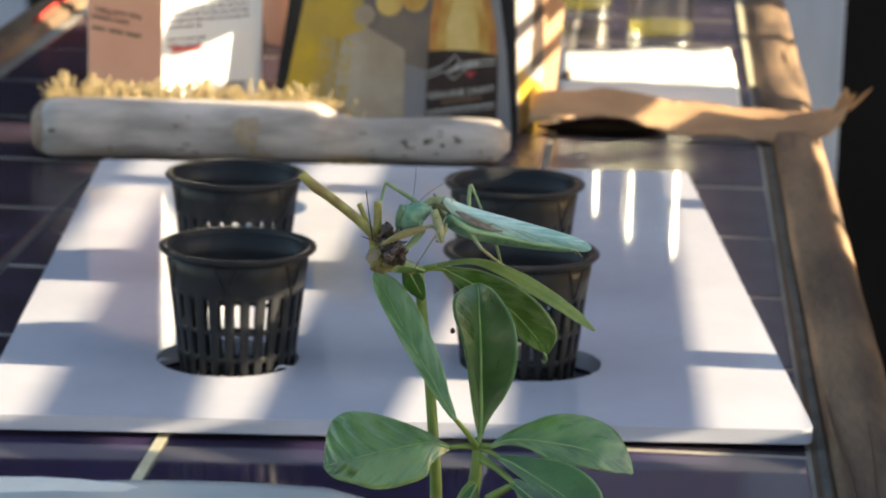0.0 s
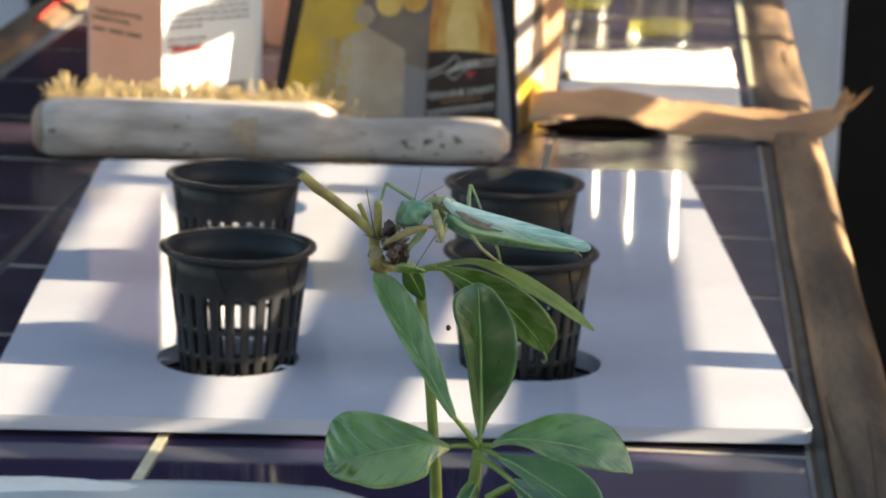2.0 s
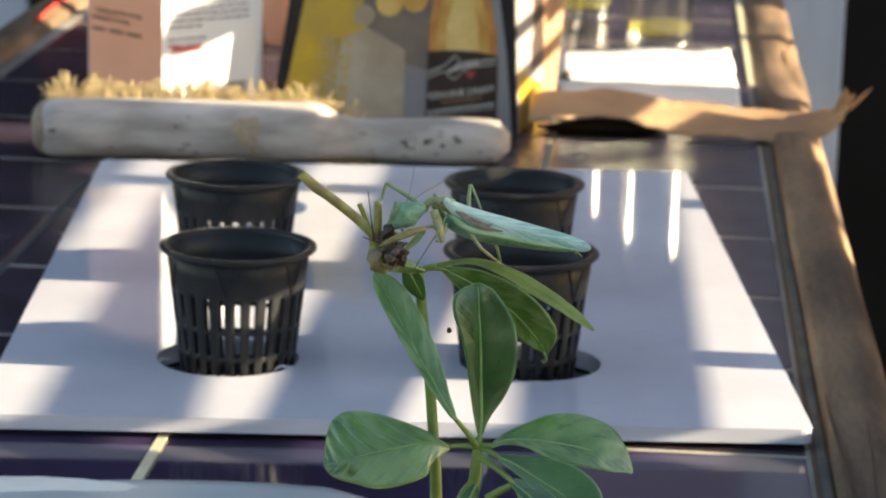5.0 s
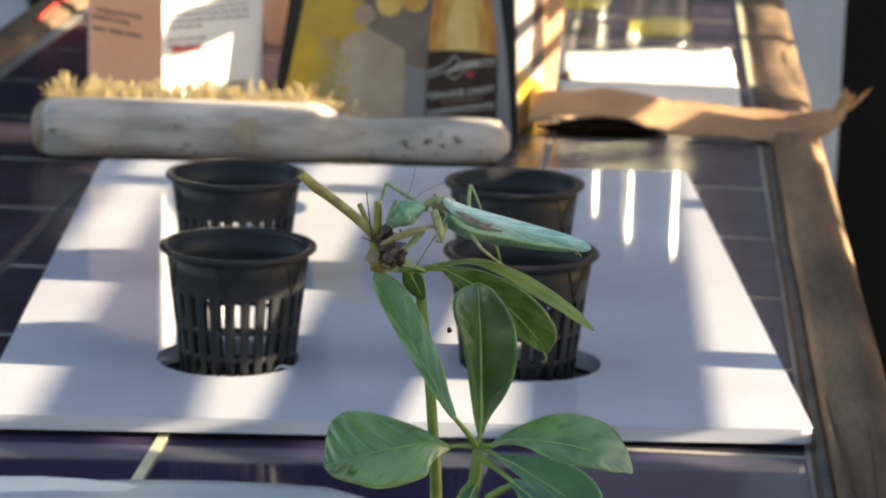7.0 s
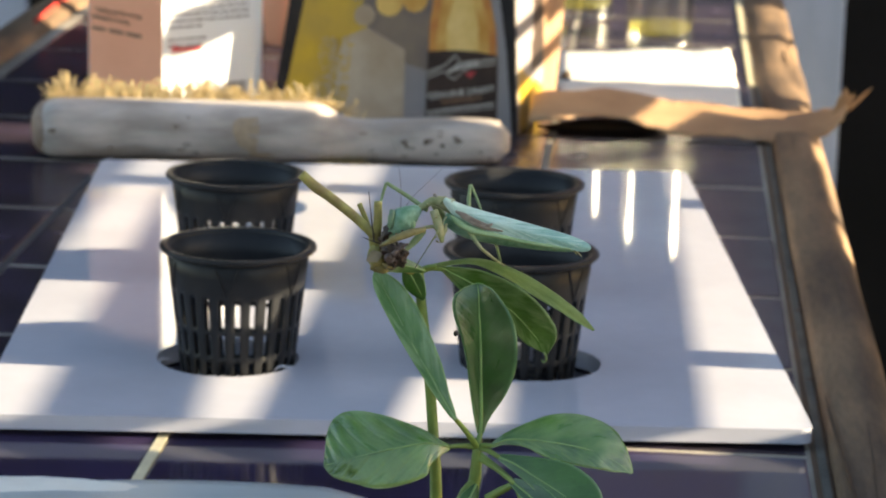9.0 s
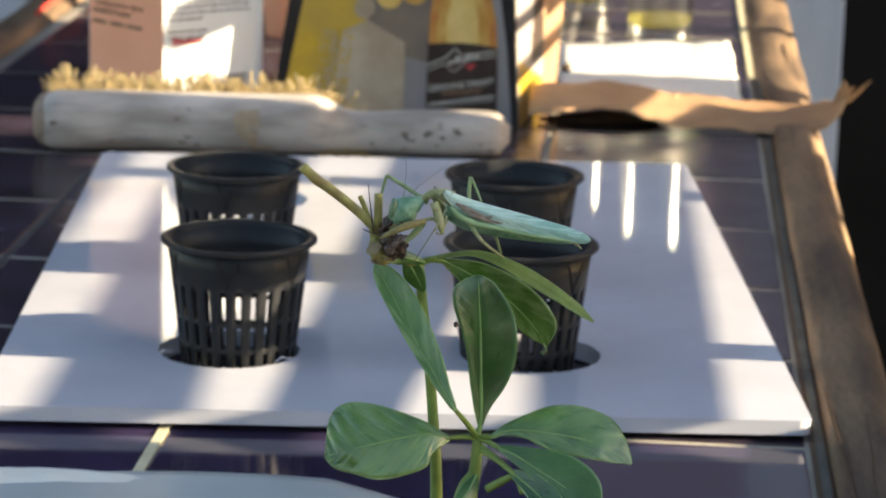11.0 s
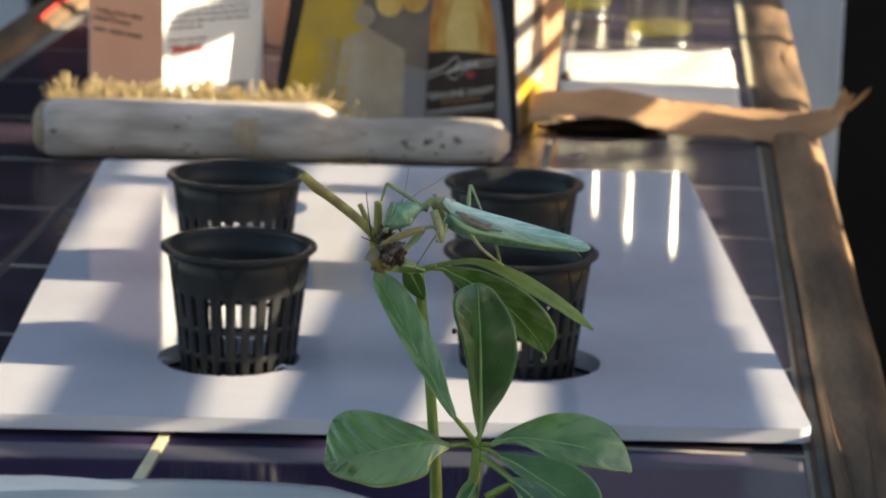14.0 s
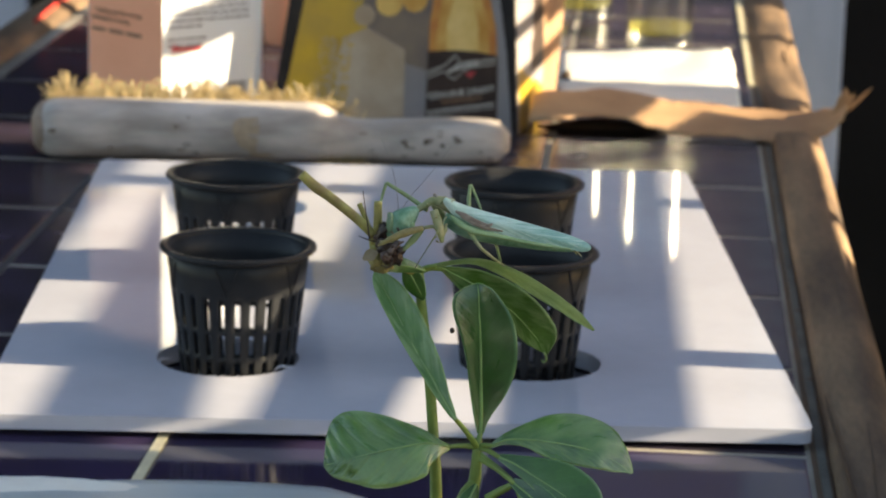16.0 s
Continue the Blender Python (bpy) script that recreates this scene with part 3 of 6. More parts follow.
seat = thing("near_shade_slats", "unseen timber slats added to break the sun into bars", "seat", pose(NEAR_SLATS_X, 0, 0))
screen = thing("far_shade_slats", "unseen timber slats with uprights added to shape the shade", "screen", pose(FAR_SLATS_X, 0, 0))


def cast(gx, gy, at_x, gz=0.0105):
    """Where in the slats' plane the sun's ray to that point passes: along it, and its height."""
    return gy - (at_x - gx) * SIDE, gz + (at_x - gx) * RISE


def slat(corners, owner, name="slat"):
    bm = bm_new()
    front = [bm.verts.new((-0.004, u, z)) for u, z in corners]
    back = [bm.verts.new((0.004, u, z)) for u, z in corners]
    bm.faces.new(front)
    bm.faces.new(back[::-1])
    n = len(corners)
    for i in range(n):
        bm.faces.new((front[i], back[i], back[(i + 1) % n], front[(i + 1) % n]))
    return part(name, bm, M["fence"], owner, smooth=False)


def tapered(near, far, u0=1.215, u1=1.97, owner=None):
    """A slat whose shade covers x from near[0] to near[1] at y 1.36 and from far[0] to far[1] at y 1.90."""
    lines = []
    for k in (0, 1):
        at_x = NEAR_SLATS_X if owner is None else FAR_SLATS_X
        (ua, za), (ub, zb) = cast(near[k], 1.36, at_x), cast(far[k], 1.90, at_x)
        g = (zb - za) / (ub - ua)
        lines.append((za + g * (u0 - ua), za + g * (u1 - ua)))
    return slat([(u0, lines[0][0]), (u1, lines[0][1]), (u1, lines[1][1]), (u0, lines[1][0])], owner or seat)


# each added slat is shaped to the patch of shade it must cast
tapered((-0.190, -0.148), (-0.178, -0.096))
middle = tapered((-0.077, -0.015), (-0.036, 0.055))
slat([(1.215, 0.1480), (1.355, 0.1480), (1.395, 0.1570), (1.215, 0.1590)], seat)
broad_slat = tapered((0.048, 0.138), (0.075, 0.160), 1.22, 1.97, screen)
narrow_slat = tapered((0.198, 0.255), (0.226, 0.287), 1.22, 1.97, screen)
slat([(1.350, 0.104), (1.418, 0.104), (1.418, 0.176), (1.350, 0.176)], seat)
slat([(1.522, 0.106), (1.591, 0.106), (1.591, 0.176), (1.522, 0.176)], seat)
# an unseen slat added and keyed to dim the sheet's right front for a while
moved_slat = slat([(1.262, 0.1160), (1.470, 0.1160), (1.470, 0.1245), (1.262, 0.1245)], screen, "loose_slat")
slat([(1.90, 0.092), (2.03, 0.092), (2.03, 0.150), (1.90, 0.150)], screen)
slat([(1.10, 0.055), (1.262, 0.055), (1.262, 0.112), (1.10, 0.112)], seat)
slat([(1.08, 0.0), (1.70, 0.0), (1.70, 0.0505), (1.52, 0.0555), (1.42, 0.0610), (1.08, 0.0696)], seat)
tapered((-0.62, -0.250), (-0.62, -0.216), 1.215, 1.90)
slat([(2.014, 0.262), (2.026, 0.253), (2.120, 0.268), (2.120, 0.288), (2.026, 0.288)], screen)
slat([(1.884, 0.160), (1.932, 0.160), (1.932, 0.198), (1.911, 0.202), (1.911, 0.262), (1.884, 0.262)], screen)
for u0, u1, z0, z1 in ((1.98, 2.26, RISE * 0.53 + 0.038, RISE * 0.53 + 0.050), (1.98, 2.26, RISE * 0.53 + 0.076, RISE * 0.53 + 0.086),
                       (2.14, 2.286, RISE * 0.35, RISE * 0.53), (2.035, 2.125, 0.1335, 0.160), (2.030, 2.092, 0.085, 0.1190), (2.16, 2.485, RISE * 0.80, RISE * 1.05), (0.78, 1.22, 0.125, 0.372), (1.22, 2.60, 0.00, 0.03)):
    slat([(u0, z0), (u1, z0), (u1, z1), (u0, z1)], screen)
for owner, u0, u1, top in ((screen, 0.78, 0.815, 0.372), (screen, 1.185, 1.22, 0.372), (seat, 1.398, 1.428, 0.100), (seat, 1.785, 1.813, 0.24), (seat, 1.215, 1.235, 0.24), (screen, 2.200, 2.235, 0.10), (screen, 2.57, 2.60, 0.30)):
    bm = box(bm_new(), (0.0045, u0, -0.74), (0.030, u1, top), 0.002)
    part("upright", bm, M["fence"], owner, smooth=False)
# unseen side wall, added to keep sun off the back
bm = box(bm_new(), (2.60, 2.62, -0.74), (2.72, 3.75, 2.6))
tagged(part("wall_right", bm, M["dark"], smooth=False), "unseen near-black side wall added to keep the back dark", "wall", kind="structure")
bm = box(bm_new(), (-0.66, 3.30, -0.74), (-0.494, 3.345, -0.005), 0.004)
tagged(part("post", bm, M["board"], smooth=False), "low blue-grey painted board behind the table", "post")

cord_pts = [TABLE @ Vector((LEFT_EDGE - 0.0235 - 0.004 * min(1.0, k / 2), 2.515 + 0.05 * k, 0.0085)) for k in range(9)]
tagged(part("red_cord", tube(bm_new(), cord_pts, 0.0019, 10), M["red_cord"]), "red cord lying along the wooden rail", "cord")

# ---- white plastic sheet with round holes ----
PLATE_Z = 0.0105
PLATE = pose(-0.0278, 1.6178, 0, 0, 0, 1.29)
HOLES = ((-0.1091, 1.4178, 0.0105), (0.0466, 1.4242, 0.0105), (-0.1242, 1.7816, 0.0105), (0.0434, 1.7917, 0.0105))


def make_plate():
    bm = bm_new()
    w, d, r = 0.4022 / 2, 0.6151 / 2, 0.006
    edges = []

    def loop(points):
        vs = [bm.verts.new((x, y, PLATE_Z)) for x, y in points]
        for a, b in zip(vs, vs[1:] + vs[:1]):
            edges.append(bm.edges.new((a, b)))
    corner = []
    for cx, cy, a0 in ((w - r, d - r, 0), (-w + r, d - r, 90), (-w + r, -d + r, 180), (w - r, -d + r, 270)):
        corner += [(cx + r * math.cos(radians(a0 + k * 22.5)), cy + r * math.sin(radians(a0 + k * 22.5))) for k in range(5)]
    loop(corner)
    inv = PLATE.inverted()
    for h in HOLES:
        c = inv @ Vector(h)
        loop([(c.x + 0.0365 * math.cos(2 * math.pi * k / 56) * (1 + 0.008 * math.sin(k * 1.7)), c.y + 0.0365 * math.sin(2 * math.pi * k / 56) * (1 + 0.008 * math.cos(k * 2.3))) for k in range(56)])
    bmesh.ops.triangle_fill(bm, use_beauty=True, edges=edges)
    top = bm.faces[:]
    made = bmesh.ops.extrude_face_region(bm, geom=top)
    low = [g for g in made["geom"] if isinstance(g, bmesh.types.BMFace)]
    for v in made["geom"]:
        if isinstance(v, bmesh.types.BMVert):
            v.co.z = 0.0030
    made = bmesh.ops.extrude_face_region(bm, geom=low)
    for v in made["geom"]:
        if isinstance(v, bmesh.types.BMVert):
            v.co.z = 0.0008
            if v.co.y < -d + 0.01:
                v.co.y += 0.012              # the under edge is planed away at the near end
    bmesh.ops.delete(bm, geom=low, context="FACES_ONLY")
    ob = part("plastic_sheet", bm, M["plate"], smooth=False)
    ob.matrix_basis = PLATE
    bev = ob.modifiers.new("edge", "BEVEL")
    bev.width, bev.segments, bev.angle_limit = 0.0012, 2, radians(50)
    for hx, hy, spread in ((-0.0790, 1.3980, 1.0), (-0.1405, 1.4060, 0.7)):
        pts = [PLATE.inverted() @ Vector((hx + dx * spread, hy + dy, PLATE_Z + dz)) for dx, dy, dz in ((-0.005, -0.002, -0.0004), (-0.002, 0.001, 0.0012), (0.002, 0.0022, 0.0006), (0.006, 0.0040, 0.0004))]
        part("cut_burr", tube(bm_new(), pts, [0.0003, 0.0008, 0.0006, 0.0002], 7, 0.6), M["plate"], ob, "ragged curl left by the cutter")
    return tagged(ob, "glossy white plastic sheet with round holes lying on tiles", "sheet")


make_plate()


# ---- net pots ----
def net_pot(at, label):
    pot = thing("net_pot", label, "pot", at, "net pots in the holes")
    h, rt_, rb = 0.070, 0.0368, 0.0285
    seg = 130

    def rad(z):
        return rb + (rt_ - rb) * z / h
    bm = bm_new()
    zs = [0.0005, 0.0040, 0.0153, 0.0183, 0.0300, 0.0323, 0.0486, 0.0515, 0.058, 0.0685]
    slit_rows = {1, 3, 5}
    outer = [[bm.verts.new((rad(z) * math.cos(2 * math.pi * k / seg), rad(z) * math.sin(2 * math.pi * k / seg), z)) for k in range(seg)] for z in zs]
    for j in range(len(zs) - 1):
        for k in range(seg):
            if j in slit_rows and k % 5 in (1, 2):
                continue
            bm.faces.new((outer[j][k], outer[j][(k + 1) % seg], outer[j + 1][(k + 1) % seg], outer[j + 1][k]))
    body = part("basket_wall", bm, M["pot"], pot)
    sol = body.modifiers.new("thick", "SOLIDIFY")
    sol.thickness, sol.offset = 0.0014, -1
    bm = lathe(bm_new(), [(rad(0.0685) - 0.0012, 0.0665), (rad(0.0685) + 0.0004, 0.0670), (0.0392, 0.0680), (0.0400, 0.0688), (0.0400, 0.0700), (0.0392, 0.0707),
                          (0.0372, 0.0706), (rad(0.0685) - 0.0014, 0.0698)], 72, close=True)
    part("rim", bm, M["pot"], pot)
    for k in range(6):
        for lean in (-1, 1):
            q0, q1 = radians(60 * k + 20), radians(60 * k + 20 + lean * 9)
            ends = [(0.0004 + rad(z)) * Vector((math.cos(a), math.sin(a), 0)) + Vector((0, 0, z)) for a, z in ((q0, 0.0495), ((q0 + q1) / 2, 0.0575), (q1, 0.0655))]
            part("rib", tube(bm_new(), ends, 0.0003, 6), M["pot"], pot)
    for ring_r in (0.0285, 0.0200, 0.0115):
        bm = lathe(bm_new(), [(ring_r, 0.0), (ring_r, 0.0018), (ring_r - 0.003, 0.0018), (ring_r - 0.003, 0.0)], 48, close=True)
        part("base_ring", bm, M["pot"], pot)
    for k in range(8):
        bm = box(bm_new(), (0.0, -0.0012, 0.0003), (0.0280, 0.0012, 0.0016), m=pose(0, 0, 0, 0, 0, 45 * k + 11))
        part("base_spoke", bm, M["pot"], pot, smooth=False)
    return pot


net_pot(pose(-0.1044, 1.4180, 0.0, 0, 0, 5.2), "black plastic net pot standing in a sheet hole")
net_pot(pose(-0.1193, 1.5974, 0.0, 0, 0, 5.3), "black plastic net pot standing in a sheet hole")
net_pot(pose(0.0400, 1.4218, 0.0, 0, 0, -0.5), "black plastic net pot behind the plant's leaves")
net_pot(pose(0.0398, 1.5941, 0.0, 0, 0, -0.3), "black plastic net pot behind the plant's leaves")


# ---- scrubbing brush ----
def make_brush():
    brush = thing("hand_brush", "worn white wooden hand brush with straw bristles", "brush", pose(-0.1220, 1.9850, 0.0, 0, 0, 2.0))
    bm = bm_new()
    n, seg = 46, 20
    rings = []
    L = 0.335
    for i in range(n + 1):
        t = i / n
        x = -L / 2 + L * t
        half_h, half_w, mid = 0.0205, 0.021, 0.0212
        s = min(1.0, max(0.0, (t - 0.58) / 0.09))
        s = s * s * (3 - 2 * s)
        half_h += (0.0150 - half_h) * s
        half_w += (0.0145 - half_w) * s
        mid += (0.0165 - mid) * s
        end = 1.0
        if t < 0.05:
            end = math.sqrt(max(0.0, 1 - (1 - t / 0.05) ** 2)) * 0.55 + 0.45
        if t > 0.955:
            end = math.sqrt(max(0.0, 1 - ((t - 0.955) / 0.045) ** 2)) * 0.62 + 0.38
        grip = 1.0 + 0.10 * math.exp(-((t - 0.88) / 0.09) ** 2) - 0.05 * math.exp(-((t - 0.70) / 0.05) ** 2)
        ring = []
        for k in range(seg):
            q = 2 * math.pi * k / seg
            c, s_ = math.cos(q), math.sin(q)
            e = 0.72
            yy = half_w * math.copysign(abs(c) ** e, c) * end * grip
            zz = half_h * math.copysign(abs(s_) ** e, s_) * end * grip
            jit = 1 + 0.012 * noise.noise((x * 40, c * 2, s_ * 2))
            ring.append(bm.verts.new((x, yy * jit, mid + zz * jit)))
        rings.append(ring)
    for a, b in zip(rings, rings[1:]):
        for k in range(seg):
            bm.faces.new((a[k], a[(k + 1) % seg], b[(k + 1) % seg], b[k]))
    bm.faces.new(rings[0][::-1])
    bm.faces.new(rings[-1])
    part("brush_block", bm, M["brush_wood"], brush)
    bm = blob(bm_new(), (-0.1615, 0, 0.0212), (0.0092, 0.0190, 0.0187), (0, 0, 0), 28, 0.10)
    part("end_grain", bm, M["end_grain"], brush, "bare brown end grain")
    rs = random.Random(8)

    def patch(name, x, ang, rx, ry, mat, hw, hh, mid):
        """A worn spot on the block's face, following its rounded section."""
        bm2 = bm_new()
        turns = []
        for k in range(14):
            q = 2 * math.pi * k / 14
            turns.append((q, 1 + 0.45 * noise.noise((x * 90 + math.cos(q) * 1.4, math.sin(q) * 1.4, ang * 5))))

        def spot(q, rr):
            a2 = ang + ry * rr * math.sin(q) / hh
            c_, s_ = math.cos(a2), math.sin(a2)
            return bm2.verts.new((x + rx * rr * math.cos(q), -(hw + 0.0003) * abs(c_) ** 0.72, mid + (hh + 0.0003) * math.copysign(abs(s_) ** 0.72, s_)))
        rims = [[spot(q, rr * g) for q, rr in turns] for g in (0.25, 0.5, 0.75, 1.0)]
        bm2.faces.new(rims[0])
        for a, b in zip(rims, rims[1:]):
            for k in range(14):
                bm2.faces.new((a[k], b[k], b[(k + 1) % 14], a[(k + 1) % 14]))
        part(name, bm2, mat, brush)
    patch("bare_patch", -0.018, 0.05, 0.0095, 0.0110, M["bare"], 0.0208, 0.0205, 0.0212)
    patch("bare_patch", -0.008, -0.62, 0.0085, 0.0030, M["bare"], 0.0208, 0.0205, 0.0212)
    for _ in range(26):
        xx = rs.choice((rs.uniform(-0.155, -0.05), rs.uniform(0.06, 0.155), rs.uniform(0.06, 0.155)))
        big = xx > 0.045
        g = 1.0 + (0.10 * math.exp(-(((xx / 0.335 + 0.5) - 0.88) / 0.09) ** 2) if big else 0)
        patch("dark_spot", xx, rs.uniform(-0.6, 0.5), rs.uniform(0.0008, 0.0034), rs.uniform(0.0005, 0.0011), M["stain"], (0.0147 if big else 0.0213) * g, (0.0152 if big else 0.0207) * g, 0.0165 if big else 0.0212)
    patch("dark_spot", 0.149, 0.05, 0.0038, 0.0042, M["bare"], 0.0147, 0.0152, 0.0165)
    rnd = random.Random(5)
    for name, count, top in (("bristles", 1900, True), ("bristles", 320, False)):
        bm = bm_new()
        clump = (0.0, 0.0, 0.0, 1.0)
        for i in range(count):
            if top:
                if i % 11 == 0:
                    clump = (rnd.uniform(-0.160, 0.064), rnd.gauss(0, 0.42), rnd.gauss(0.3, 0.25), rnd.choice((0.5, 0.75, 0.9, 1.25)))
                x = clump[0] + rnd.gauss(0, 0.0028)
                y = rnd.uniform(0.010, 0.028)
                z0 = (0.0375 if y < 0.020 else 0.030) - max(0.0, x - 0.018) * 0.40
                ln = rnd.uniform(0.005, 0.0165) * clump[3] * (1.25 if x < -0.125 else 1.0)
                lean = 1.25 * max(0.0, min(1.0, (x - 0.010) / 0.05)) + (-0.35 if x < -0.14 else 0)
                d = Vector((rnd.gauss(lean + clump[1], 0.20), rnd.gauss(clump[2], 0.2), 1.0)).normalized()
            else:
                x = rnd.uniform(0.034, 0.066)
                y = rnd.uniform(-0.013, -0.008)
                z0 = rnd.uniform(0.0015, 0.0042)
                ln = rnd.uniform(0.003, 0.007)
                d = Vector((rnd.gauss(0, 0.9), rnd.gauss(-0.6, 0.3), rnd.gauss(0.05, 0.22))).normalized()
            p = Vector((x, y, z0))
            q = p + d * ln
            w = rnd.uniform(0.00009, 0.00018)
            a = d.cross(Vector((0.3, 1, 0.1))).normalized() * w
            b = d.cross(a).normalized() * w
            base = [bm.verts.new(p + o) for o in (a, b, -a - b)]
            tip = [bm.verts.new(q + o * 0.35 + Vector((rnd.gauss(0, 0.0008), 0, 0))) for o in (a, b, -a - b)]
            for k in range(3):
                bm.faces.new((base[k], base[(k + 1) % 3], tip[(k + 1) % 3], tip[k]))
            bm.faces.new(tip)
        part(name, bm, M["bristle"], brush, "matted straw-coloured bristles", smooth=False)
    return brush


make_brush()


# ---- medicine carton ----
def make_carton_box():
    c = thing("medicine_carton", "tall white and salmon printed medicine carton", "carton", pose(-0.2115, 2.0900, 0, 0, 0, 0))
    a = Vector((0.0705, 0.0540, 0)) * 1.0
    b = Vector((-0.0625, 0.0600, 0)) * 1.0
    H = 0.19

    def slab(name, p, d, mat, out):
        bm = bm_new()
        t = out.normalized() * 0.0006
        vs = [bm.verts.new(v) for v in (p, p + d, p + d + Vector((0, 0, H)), p + Vector((0, 0, H)))]
        ws = [bm.verts.new(v.co - t) for v in vs]
        bm.faces.new(vs)
        bm.faces.new(ws[::-1])
        for k in range(4):
            bm.faces.new((vs[k], ws[k], ws[(k + 1) % 4], vs[(k + 1) % 4]))
        return part(name, bm, mat, c, smooth=False)
    o = Vector((0, 0, 0))
    na, nb = Vector((a.y, -a.x, 0)), Vector((b.y, -b.x, 0))
    slab("front_panel", o, a, M["box_white"], na)
    slab("side_panel", o, b, M["box_pink"], -nb)
    slab("back_panel", b, a, M["box_white"], -na)
    slab("side_panel", a, b, M["box_pink"], nb)
    for z in (0.0008, H - 0.002):
        bm = bm_new()
        bm.faces.new([bm.verts.new(v + Vector((0, 0, z))) for v in (o, a, a + b, b)])
        part("end_flap", bm, M["box_white"], c, smooth=False)

    def bars(name, d, out, u0, u1, z, h, mat, slope=0.0):
        ux = d.normalized()
        bm = bm_new()
        lift = out.normalized() * 0.0003
        p0, p1 = ux * u0 + lift, ux * u1 + lift
        vs = [bm.verts.new(v) for v in (p0 + Vector((0, 0, z)), p1 + Vector((0, 0, z + slope)), p1 + Vector((0, 0, z + h + slope)), p0 + Vector((0, 0, z + h)))]
        bm.faces.new(vs)
        part(name, bm, mat, c, smooth=False)
    rnd = random.Random(2)
    for row in range(9):
        u = 0.004
        z = 0.098 - row * 0.0046
        if row in (6,):
            continue
        while u < (0.074 if row < 5 else 0.03):
            w = rnd.uniform(0.003, 0.009)
            bars("print_line", a, na, u, min(u + w, 0.076), z, 0.0017, M["ink"])
            u += w + 0.0013
    bars("red_mark", a, na, 0.008, 0.012, 0.0560, 0.0062, M["ink_red"], 0.002)
    bars("red_mark", a, na, 0.012, 0.034, 0.0570, 0.0036, M["ink_red"])
    for k in range(17):
        w = rnd.uniform(0.0006, 0.0018)
        bars("code_bar", a, na, 0.043 + k * 0.0019, 0.043 + k * 0.0019 + w, 0.0205, 0.011, M["ink"])
    na2 = -nb
    turn_b = Matrix.Rotation(math.atan2(-b.y, -b.x), 4, "Z")
    stand = Matrix.Rotation(radians(90), 4, "X")
    ub = b.normalized()
    for words, z in (("healing aid for minor", 0.0815), ("& bruises", 0.0755)):
        off = {0.0815: 0.050, 0.0755: 0.050}[z]
        m = Matrix.Translation(ub * off + na2.normalized() * 0.0003 + Vector((0, 0, z))) @ turn_b @ stand
        writing("print_line", words, 0.0066, m, M["ink_brown"], c)
    for u0, u1, z in ((0.063, 0.082, 0.0740), (0.024, 0.042, 0.0655), (0.045, 0.062, 0.0655), (0.066, 0.082, 0.0655)):
        bars("print_line", b, na2, u0, u1, z, 0.0026, M["ink_brown"])
    bm = bm_new()
    lift = na2.normalized() * 0.0004
    ctr = ub * 0.072 + Vector((0, 0, 0.020)) + lift
    vs = [bm.verts.new(ctr + ub * 0.006 * math.cos(q) + Vector((0, 0, 0.007 * math.sin(q)))) for q in [k * math.pi / 8 for k in range(16)]]
    bm.faces.new(vs)
    part("red_mark", bm, M["box_pink"], c, smooth=False)


make_carton_box()


